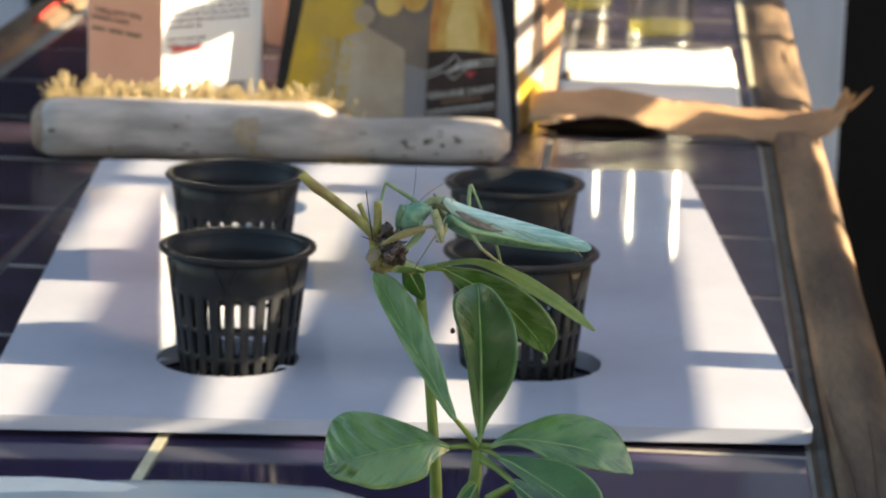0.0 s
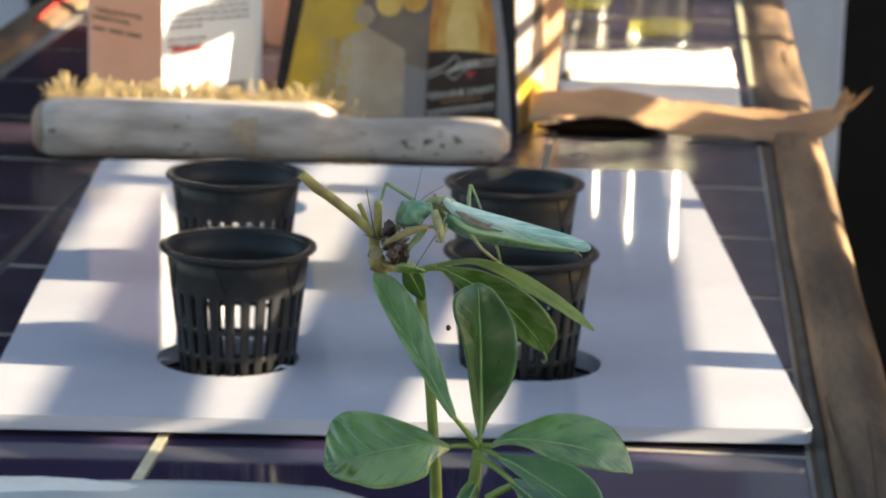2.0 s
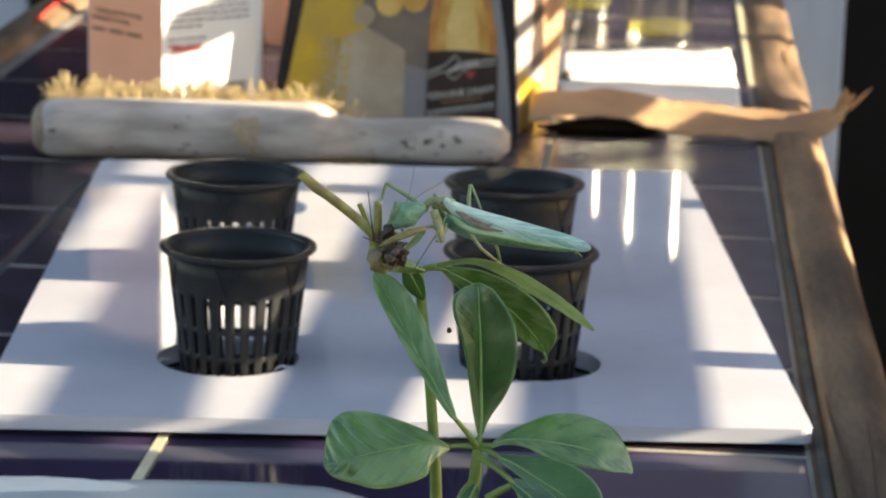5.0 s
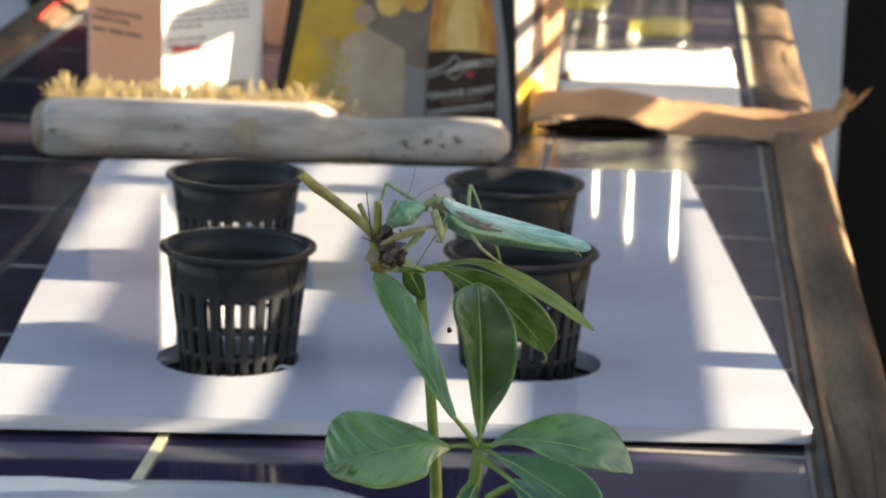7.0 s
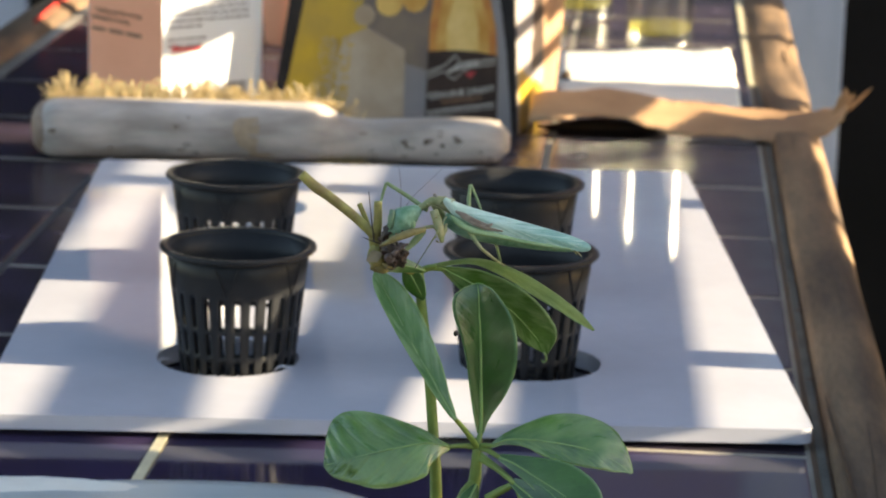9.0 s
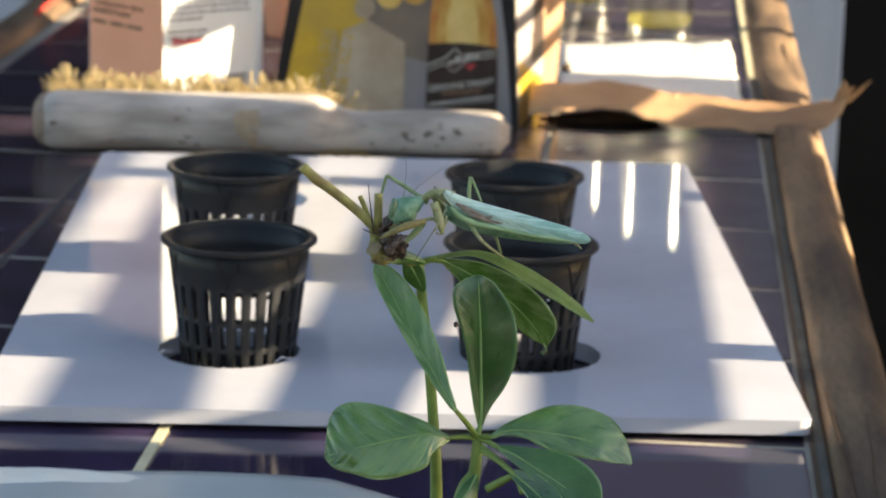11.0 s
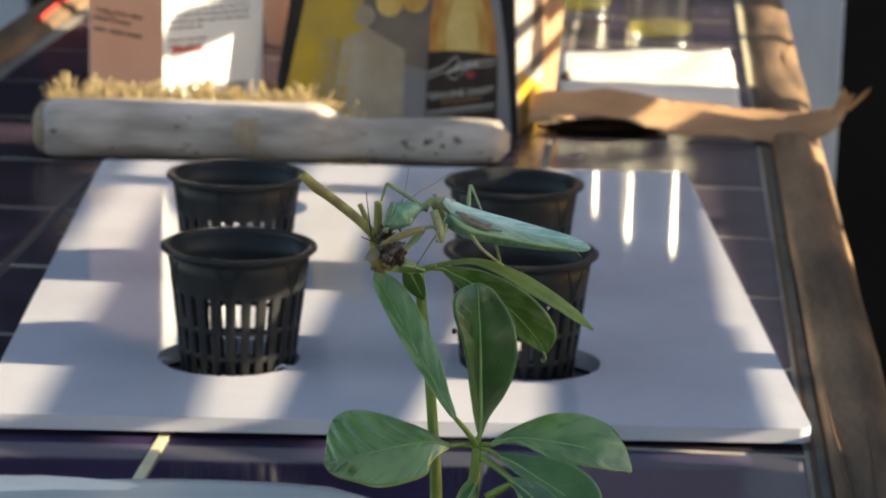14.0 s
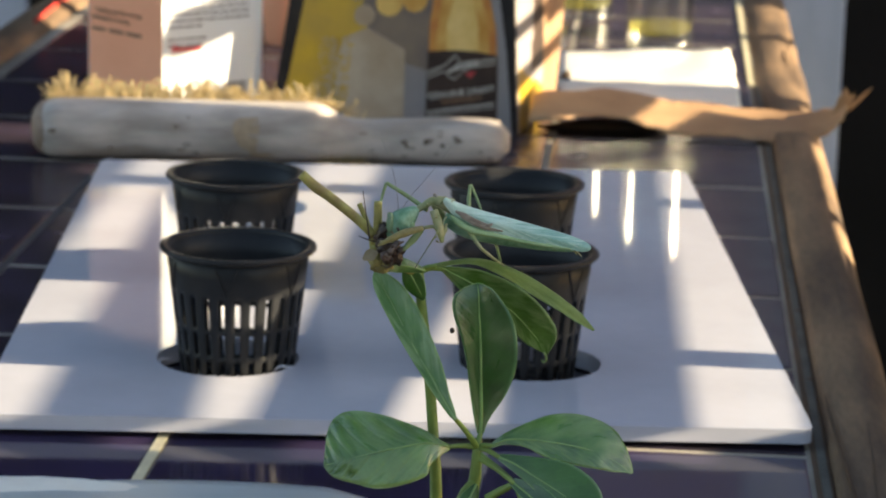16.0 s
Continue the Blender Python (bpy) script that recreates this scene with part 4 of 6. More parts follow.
# ---- drink carrier ----
def make_carrier():
    foot = Vector((0.0535, 2.0960, 0.0))
    c = thing("bottle_carrier", "tapered card bottle carrier printed with a beer bottle", "carton", Matrix.Translation(foot) @ pose(0, 0, 0, 0, 0, -11))
    # local: the near corner is the origin, the front runs along -x, the side along +y
    Wd, Dp, H = 0.1908, 0.175, 0.24

    def front(u, z, out=0.0):
        """u from 0 at the far end to 1 at the near corner."""
        x0, x1 = -0.1908 + 0.126 * z, -0.072 * z
        return Vector((x0 + (x1 - x0) * u, z * 0.10 - out, z))

    def side(u, z):
        return Vector((-0.072 * z + z * 0.134 * u, z * 0.10 + (Dp - z * 0.05) * u, z))

    def sheet(name, fn, poly, mat, out, label="", back=0.0006):
        bm = bm_new()
        vs = [bm.verts.new(fn(u, z, out)) for u, z in poly]
        ws = [bm.verts.new(fn(u, z, out - back)) for u, z in poly]
        bm.faces.new(vs)
        bm.faces.new(ws[::-1])
        k = len(vs)
        for i in range(k):
            bm.faces.new((vs[i], ws[i], ws[(i + 1) % k], vs[(i + 1) % k]))
        return part(name, bm, mat, c, label, smooth=False)
    full = [(0, 0.0), (1, 0.0), (1, H), (0, H)]
    sheet("front_panel", front, full, M["card_grey"], 0.0)
    bm = bm_new()
    b0 = [front(0, 0.0), front(0, H), Vector((-Wd + 0.03, Dp, 0.0)), Vector((-Wd + 0.06, Dp - 0.01, H)), side(1, 0.0), side(1, H)]
    v = [bm.verts.new(p) for p in b0]
    bm.faces.new((v[0], v[1], v[3], v[2]))
    bm.faces.new((v[2], v[3], v[5], v[4]))
    part("rear_panel", bm, M["card_kraft"], c, smooth=False)
    sheet("print_band", front, [(0, 0), (0.034, 0), (0.067, 0.0937), (0.12, H), (0, H)], M["card_black"], 0.0004, "black printed edge")
    sheet("print_band", front, [(0.978, 0), (1, 0), (1, H), (0.88, H), (0.937, 0.101), (0.963, 0.06)], M["card_black"], 0.0004, "black printed edge")
    sheet("print_patch", front, [(0.034, 0.0), (0.24, 0.0), (0.24, 0.063), (0.357, 0.0752), (0.33, 0.0855), (0.35, 0.16), (0.09, 0.16), (0.067, 0.0937)], M["card_yellow"], 0.0004)
    sheet("print_patch", front, [(0.22, 0.0), (0.541, 0.0), (0.539, 0.011), (0.529, 0.0598), (0.357, 0.0751), (0.255, 0.066), (0.225, 0.035)], M["card_cream"], 0.0006)
    sheet("print_patch", front, [(0.36, 0.0755), (0.529, 0.0602), (0.532, 0.050), (0.64, 0.045), (0.66, 0.15), (0.335, 0.15), (0.33, 0.0860)], M["card_mid"], 0.0005)
    for cu, cz, r, key in ((0.342, 0.0842, 0.0080, "card_cream"), (0.448, 0.0950, 0.0105, "card_amber"), (0.560, 0.0985, 0.0100, "card_amber"), (0.30, 0.104, 0.009, "card_cream")):
        poly = [(cu + r / 0.175 * math.cos(k * math.pi / 10), cz + r * math.sin(k * math.pi / 10)) for k in range(20)]
        sheet("print_dot", front, poly, M[key], 0.0008)
    # halftone specks where the yellow thins out
    dots = random.Random(14)
    for key, lo, hi, lift in (("card_yellow", 0.235, 0.30, 0.0008), ("card_cream", 0.16, 0.235, 0.0007)):
        bm = bm_new()
        for _ in range(170):
            near_edge = dots.random() ** 1.8
            cu, cz = (lo + (hi - lo) * near_edge if key == "card_yellow" else hi - (hi - lo) * near_edge), dots.uniform(0.002, 0.066)
            r = dots.uniform(0.0006, 0.0013)
            bm.faces.new([bm.verts.new(front(cu + r / 0.18 * math.cos(k * math.pi / 3), cz + r * math.sin(k * math.pi / 3), lift)) for k in range(6)])
        part("halftone", bm, M[key], c, "scattered printed specks", smooth=False)
    # the printed bottle
    def across(a):
        return lambda z: 0.629 + 0.287 * a - 0.02 * max(0.0, z - 0.06) * a + 0.10 * max(0.0, z - 0.06)
    body = [(across(0)(0.0), 0.0), (across(1)(0.0), 0.0), (across(1.02)(0.06), 0.06), (across(1)(0.080), 0.080), (across(0.91)(0.101), 0.101), (across(0.72)(0.135), 0.135), (across(0.70)(0.20), 0.20),
            (across(0.32)(0.20), 0.20), (across(0.30)(0.135), 0.135), (across(0.04)(0.100), 0.100), (across(0)(0.082), 0.082)]
    sheet("bottle_print", front, body, M["card_orange"], 0.0008)
    inner = [(across(0.10)(0.03), 0.03), (across(0.90)(0.03), 0.03), (across(0.90)(0.075), 0.075), (across(0.80)(0.098), 0.098), (across(0.62)(0.132), 0.132), (across(0.40)(0.132), 0.132),
             (across(0.16)(0.098), 0.098), (across(0.12)(0.075), 0.075)]
    sheet("bottle_print", front, inner, M["card_amber"], 0.0010)
    glow = [(across(0.28)(0.03), 0.03), (across(0.72)(0.03), 0.03), (across(0.74)(0.080), 0.080), (across(0.62)(0.104), 0.104), (across(0.38)(0.104), 0.104), (across(0.26)(0.080), 0.080)]
    sheet("bottle_print", front, glow, M["card_pale_amber"], 0.0011)
    lab = [(across(0)(0.004), 0.004), (across(1)(0.002), 0.002), (across(1.03)(0.0595), 0.0595), (across(0.75)(0.0618), 0.0618), (across(0.5)(0.0622), 0.0622), (across(0.25)(0.0616), 0.0616), (across(0)(0.0600), 0.0600)]
    sheet("label_print", front, lab, M["card_label"], 0.0012)
    for pts, w in ((((0.632, 0.0438), (0.700, 0.0492), (0.745, 0.0575), (0.772, 0.0520), (0.806, 0.0532), (0.918, 0.0566)), 0.0013), (((0.632, 0.0400), (0.700, 0.0455), (0.740, 0.0400), (0.810, 0.0500), (0.918, 0.0530)), 0.0009), (((0.637, 0.0142), (0.909, 0.0232)), 0.0014), (((0.637, 0.0118), (0.909, 0.0205)), 0.0007)):
        for (ua, za), (ub, zb) in zip(pts, pts[1:]):
            sheet("label_stripe", front, [(ua, za), (ub, zb), (ub, zb + w), (ua, za + w)], M["card_letter"], 0.0014)
    for k in range(5):
        ua = 0.715 + 0.026 * k
        sheet("emblem", front, [(ua, 0.0452 + 0.0013 * k), (ua + 0.020, 0.0462 + 0.0013 * k), (ua + 0.024, 0.0490 + 0.0013 * k + 0.0022 * (k % 2)), (ua + 0.006, 0.0482 + 0.0013 * k + 0.0022 * (k % 2))], M["card_letter"], 0.0016)
    sheet("emblem", front, [(0.785, 0.0455), (0.835, 0.0475), (0.812, 0.0418)], M["ink_red"], 0.0015)
    ang = math.atan2(0.0088, 0.050)
    m = Matrix.Translation(front(0.772, 0.0306, 0.0015)) @ Matrix.Rotation(radians(90 - 6), 4, "X") @ Matrix.Rotation(ang, 4, "Z")
    writing("lettering", "GENUINE DRAFT", 0.0067, m, M["card_letter"], c, bold=0.0001)
    for zc in (0.0235, 0.0215):
        sheet("label_stripe", front, [(across(0.22)(zc), zc), (across(0.80)(zc), zc + 0.0052), (across(0.80)(zc), zc + 0.0059), (across(0.22)(zc), zc + 0.0008)], M["card_kraft"], 0.0014)
    # side print
    def side_print(u, z):
        if u < 0.035:
            return "card_black"
        if u > 0.55 + 0.06 * math.sin(z * 40):
            return "card_kraft"
        if z < 0.052 - 0.05 * u and u > 0.05:
            return "card_gold"
        if 0.30 + z * 0.6 < u and z > 0.040:
            return "card_label"
        return "card_grey"
    nu, nz = 40, 60
    patches = {}
    for i in range(nu):
        for j in range(nz):
            patches.setdefault(side_print((i + 0.5) / nu, (j + 0.5) * H / nz), []).append((i, j))
    for key, cells in patches.items():
        bm = bm_new()
        made = {}
        for i, j in cells:
            quad = []
            for di, dj in ((0, 0), (1, 0), (1, 1), (0, 1)):
                at = (i + di, j + dj)
                if at not in made:
                    made[at] = bm.verts.new(side(at[0] / nu, at[1] * H / nz))
                quad.append(made[at])
            bm.faces.new(quad)
        part("side_print", bm, M[key], c, smooth=False)


make_carrier()


# ---- a tan cup behind ----
cup = thing("paper_cup", "pinkish tan paper cup standing on the tiles", "cup", Matrix.Translation((-0.1417, 2.511, 0.0)))
part("cup_wall", lathe(bm_new(), [(0.020, 0.0), (0.0215, 0.001), (0.030, 0.110), (0.0290, 0.110), (0.0205, 0.003), (0.020, 0.002)], 40, close=True), M["box_pink"], cup)
part("cup_base", lathe(bm_new(), [(0.0205, 0.003), (0.0005, 0.003), (0.0005, 0.002), (0.0205, 0.002)], 40, close=True), M["box_pink"], cup)
part("cup_lip", lathe(bm_new(), [(0.0288, 0.109), (0.0306, 0.109), (0.0310, 0.1105), (0.0300, 0.112), (0.0288, 0.1112)], 40, close=True), M["box_pink"], cup)


# ---- tall glasses ----
def tall_glass(at, label):
    g = thing("drinking_glass", label, "glass", at, "glasses on the table")
    R, H = 0.0300, 0.212
    outer = [(0.0005, 0.0), (R - 0.004, 0.0), (R - 0.0010, 0.0012), (R, 0.0045), (R, 0.0055), (R, 0.0070), (R, H - 0.004), (R, H - 0.001), (R - 0.0006, H)]
    inner = [(R - 0.0006, H), (R - 0.0014, H - 0.001), (R - 0.0014, H - 0.004), (R - 0.0016, 0.016), (R - 0.0016, 0.0145), (R - 0.006, 0.0095), (0.0005, 0.009)]
    part("tumbler", lathe(bm_new(), outer, 64), M["clear"], g).visible_shadow = False
    part("inner_wall", lathe(bm_new(), inner, 64), M["clear_inner"], g).visible_shadow = False
    for z, r in ((0.0030, R - 0.0006), (H - 0.0006, R - 0.0007)):
        ring = [(r * math.cos(2 * math.pi * k / 40), r * math.sin(2 * math.pi * k / 40), z) for k in range(41)]
        part("thick_edge", tube(bm_new(), ring, 0.0011, 6), M["clear_edge"], g).visible_shadow = False
    bm = lathe(bm_new(), [(0.0005, 0.0094), (R - 0.0062, 0.0099), (R - 0.0019, 0.0134), (R - 0.0019, 0.0185), (0.0005, 0.0185)], 64, caps=True)
    part("drink", bm, M["drink"], g, "pale yellow drink").visible_shadow = False
    return g


tall_glass(Matrix.Translation((0.1916, 2.566, 0.0)), "tall clear drinking glass with a little yellow drink")
tall_glass(Matrix.Translation((0.1271, 2.7222, 0.0)), "tall clear drinking glass with a little yellow drink")


# ---- folded paper ----
def make_paper():
    bm = bm_new()
    n, k = 24, 18
    a, b, c_, d = Vector((0.099, 2.4777, 0.002)), Vector((0.25, 2.5083, 0.002)), Vector((0.2326, 2.2127, 0.002)), Vector((0.0865, 2.2041, 0.002))
    g = []
    for i in range(n + 1):
        row = []
        for j in range(k + 1):
            u, v = i / n, j / k
            p = (a * (1 - u) + b * u) * (1 - v) + (d * (1 - u) + c_ * u) * v
            ragged = 0.002 * noise.noise((u * 7, v * 5, 2)) if i in (0, n) or j in (0, k) else 0
            p = p + Vector((ragged, ragged, 0.0022 + 0.0035 * abs(noise.noise((u * 2.3, v * 3.1, 0.4))) + 0.004 * max(0, 0.12 - v)))
            row.append(bm.verts.new(p))
        g.append(row)
    for i in range(n):
        for j in range(k):
            bm.faces.new((g[i][j], g[i + 1][j], g[i + 1][j + 1], g[i][j + 1]))
    ob = part("paper_napkin", bm, M["paper"])
    s = ob.modifiers.new("thick", "SOLIDIFY")
    s.thickness = 0.0016
    tagged(ob, "folded white paper napkin lying on the tiles", "napkin")


make_paper()


pebble_at = Vector((0.0977, 2.3291, 0.0))
pebble = part("pebble", blob(bm_new(), (0, 0, 0.0062), (0.0042, 0.0036, 0.0062), (0, 12, 0), 20, 0.3), M["dark_brown"])
pebble.matrix_basis = Matrix.Translation(pebble_at)
tagged(pebble, "small dark pebble beside the folded napkin", "pebble")


# ---- dry strip ----
def make_strip():
    bm = bm_new()
    path = [((0.0629, 2.115, 0.0198), 0.026, 0.0), ((0.0825, 2.105, 0.0234), 0.025, 0.2), ((0.1147, 2.115, 0.0246), 0.024, 0.25), ((0.145, 2.12, 0.0197), 0.026, 0.1), ((0.1684, 2.115, 0.0147), 0.029, -0.1),
            ((0.2009, 2.12, 0.0129), 0.027, 0.0), ((0.2353, 2.12, 0.0095), 0.0275, 0.0), ((0.2647, 2.115, 0.0095), 0.026, -0.1), ((0.2818, 2.11, 0.0139), 0.022, -0.3), ((0.2921, 2.107, 0.0203), 0.014, -0.4), ((0.2991, 2.105, 0.0269), 0.007, -0.5)]
    rows = []
    for i in range(len(path) - 1):
        for k in range(6):
            t = k / 6
            j = [path[max(i - 1, 0)], path[i], path[i + 1], path[min(i + 2, len(path) - 1)]]
            q = [Vector(x[0]) for x in j]
            p = 0.5 * ((2 * q[1]) + (q[2] - q[0]) * t + (2 * q[0] - 5 * q[1] + 4 * q[2] - q[3]) * t * t + (3 * q[1] - q[0] - 3 * q[2] + q[3]) * t ** 3)
            rows.append((p, j[1][1] + (j[2][1] - j[1][1]) * t, j[1][2] + (j[2][2] - j[1][2]) * t))
    rows.append((Vector(path[-1][0]), path[-1][1], path[-1][2]))
    g = []
    m = 8
    for i, (p, w, lean) in enumerate(rows):
        up = Vector((0.05, 1.0, 0.18 - 0.05 * lean)).normalized() * 2.45
        line = []
        for k in range(m + 1):
            s = k / m - 0.5
            bow = 0.004 * (1 - 4 * s * s)
            wob = 0.0012 * noise.noise((i * 0.35, k * 0.7, 1.0)) * (2.0 if k in (0, m) else 1.0)
            line.append(bm.verts.new(p + up * (s * w + wob) + Vector((0, 0, bow * 0.6))))
        g.append(line)
    for a, b in zip(g, g[1:]):
        for k in range(m):
            bm.faces.new((a[k], b[k], b[k + 1], a[k + 1]))
    ob = part("bark_strip", bm, M["strap"])
    s = ob.modifiers.new("thick", "SOLIDIFY")
    s.thickness, s.offset = 0.0014, 0
    tagged(ob, "curled tan strip of dry bark with a torn end", "bark strip")
    # a dark brown sheet stands in for the shade under the arch
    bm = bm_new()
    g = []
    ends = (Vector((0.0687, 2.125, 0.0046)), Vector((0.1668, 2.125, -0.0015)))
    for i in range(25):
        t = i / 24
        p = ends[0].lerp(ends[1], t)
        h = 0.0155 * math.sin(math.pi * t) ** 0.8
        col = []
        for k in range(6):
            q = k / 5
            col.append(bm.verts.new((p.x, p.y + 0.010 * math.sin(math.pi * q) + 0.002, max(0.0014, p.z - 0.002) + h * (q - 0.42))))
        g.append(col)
    for a, b in zip(g, g[1:]):
        for k in range(5):
            bm.faces.new((a[k], b[k], b[k + 1], a[k + 1]))
    part("inner_curl", bm, M["dark_brown"], ob, "dark sheet put in for the shade under the curl")
    part("fold_crease", tube(bm_new(), [(0.1585, 2.085, 0.0085), (0.1672, 2.115, 0.0160), (0.1768, 2.145, 0.0212)], [0.0010, 0.0016, 0.0010], 8, 0.6), M["strap"], ob, "raised crease across the strip")
    for pts, rr in ((((0.2921, 2.107, 0.0208), (0.2972, 2.106, 0.0327), (0.2972, 2.104, 0.0425)), (0.0035, 0.0050, 0.0004)), (((0.3007, 2.104, 0.0263), (0.3081, 2.1, 0.0349), (0.3159, 2.096, 0.044)), (0.0022, 0.0016, 0.0004)),
                    (((0.2982, 2.105, 0.0269), (0.3024, 2.102, 0.0353), (0.3045, 2.1, 0.0391)), (0.0016, 0.0014, 0.0003))):
        part("torn_flap", tube(bm_new(), pts, list(rr), 8, 0.18), M["strap"], ob, "torn splinter of bark")


make_strip()


# ---- pale sheet at the table's near end ----
def make_sheet():
    bm = bm_new()
    n, k = 60, 22
    g = []
    for i in range(n + 1):
        row = []
        for j in range(k + 1):
            u, v = i / n, j / k
            x = -0.26 + 0.245 * u
            arc = 0.012 * math.sin(math.pi * min(1, max(0, (u - 0.25) / 0.75))) - 0.035 * max(0.0, u - 0.86) / 0.14 * 0.6
            back = 1.2280 + arc + 0.004 * math.sin(u * 9 + 0.6) * max(0, 1 - u / 0.45)
            y = 0.98 + (back - 0.98) * v
            z = 0.0012 + 0.010 * math.sin(math.pi * min(1, v * 1.03)) ** 0.7 + 0.002 * noise.noise((u * 5, v * 4, 7)) * math.sin(math.pi * v)
            row.append(bm.verts.new((x, y, max(z, 0.0012))))
        g.append(row)
    for i in range(n):
        for j in range(k):
            bm.faces.new((g[i][j], g[i + 1][j], g[i + 1][j + 1], g[i][j + 1]))
    ob = part("plastic_bag", bm, M["sheet"])
    s = ob.modifiers.new("thick", "SOLIDIFY")
    s.thickness = 0.0008
    tagged(ob, "pale blue-grey plastic bag lying flat on tiles", "bag")
    bm = bm_new()
    g = []
    for i in range(41):
        u = i / 40
        row = []
        for j in range(9):
            v = j / 8
            back = 1.2350 - 0.004 * math.sin(u * 7.5) - 0.010 * max(0.0, u - 0.9) * 10
            row.append(bm.verts.new((-0.275 + 0.150 * u, 1.195 + (back - 1.195) * v, 0.0014 + 0.0050 * math.sin(math.pi * min(1.0, v * 1.02)) ** 0.6 * (1 - 0.5 * u) + 0.0016 * noise.noise((u * 11, v * 5, 3)) * math.sin(math.pi * v))))
        g.append(row)
    for a, b in zip(g, g[1:]):
        for k in range(8):
            bm.faces.new((a[k], b[k], b[k + 1], a[k + 1]))
    part("crumpled_edge", bm, M["paper"], ob, "crumpled white edge")


make_sheet()


# ---- the potted plant ----
UPWARD = Vector((0.0, -0.90, 0.43))
TOWARDS = Vector((0.0, -0.974, 0.227))           # the side from which the plant is seen


def smooth_at(values, t):
    """A smooth curve through the values, which stand at even steps of t from 0 to 1."""
    n = len(values) - 1
    i = min(int(t * n), n - 1)
    f = t * n - i
    a, b, c, d = values[max(i - 1, 0)], values[i], values[i + 1], values[min(i + 2, n)]
    return 0.5 * ((2 * b) + (c - a) * f + (2 * a - 5 * b + 4 * c - d) * f * f + (3 * b - a - 3 * c + d) * f ** 3)


def leaf(name, rib, left, right, lift, parent, mat, label="", ripple=0.0, petiole=None, margin=0.00028, vein=0.0005, thick=0.00045, bulge=0.0, face=TOWARDS):
    """A blade along its midrib. left and right: its half widths at the rib's points; lift: how far each half rises
    towards the face for its width; ripple: the height of the folds between the side veins."""
    rib = [Vector(p) for p in rib]
    n, k = 64, 18
    bm = bm_new()
    lay, spine = [], []
    for i in range(n + 1):
        t = i / n
        p0 = smooth_at(rib, t)
        d = (smooth_at(rib, min(1.0, t + 0.01)) - smooth_at(rib, max(0.0, t - 0.01))).normalized()
        nrm = (face - d * face.dot(d)).normalized()
        s = d.cross(nrm).normalized()
        spine.append(p0 + nrm * 0.0001)
        row = []
        for j in range(-k // 2, k // 2 + 1):
            a = j / (k / 2)
            w = max(smooth_at(left if a < 0 else right, t), 0.00012)
            up = (lift[0] if a < 0 else lift[1]) * w * abs(a) ** 1.35 + bulge * w * (1 - a * a)
            q = p0 + s * (a * w)
            up += ripple * math.sin(2 * math.pi * (9 * t - 1.1 * abs(a))) * abs(a) ** 0.8 * (1 - abs(a) ** 4) * (1.0 if a > 0 else 0.12) * min(1.0, w / 0.006)
            up += (0.00035 * noise.noise(q * 110) + 0.00012 * noise.noise(q * 420)) * min(1.0, w / 0.006)
            row.append(bm.verts.new(q + nrm * up))
        lay.append(row)
    uv = bm.loops.layers.uv.new("blade")
    for i, (a, b) in enumerate(zip(lay, lay[1:])):
        for j in range(k):
            f = bm.faces.new((a[j], a[j + 1], b[j + 1], b[j]))
            for lp, (di, dj) in zip(f.loops, ((0, 0), (0, 1), (1, 1), (1, 0))):
                lp[uv].uv = ((i + di) / n, (j + dj) / k)
    rim = [[v[e].co.copy() for v in lay[2::2]] for e in (0, -1)]
    ob = part(name, bm, mat, parent, label)
    so = ob.modifiers.new("thick", "SOLIDIFY")
    so.thickness, so.offset = thick, 0
    if margin:
        for pts in rim:
            part("leaf_margin", tube(bm_new(), pts, [margin * (0.45 + 1.1 * abs(noise.noise(p * 60))) for p in pts], 5), M["margin"], ob)
    if vein:
        pts = spine[::4]
        part("midrib", tube(bm_new(), pts, [vein * (1 - 0.92 * i / (len(pts) - 1)) for i in range(len(pts))], 6), M["rib"], ob)
    if petiole is not None:
        bm = tube(bm_new(), [petiole, (Vector(petiole) + rib[0]) / 2 + Vector((0, 0, 0.0006)), rib[0] + (rib[1] - rib[0]) * 0.15], [0.0013, 0.0010, 0.0008], 8)
        part("leaf_stalk", bm, M["stem"], ob)
    return ob


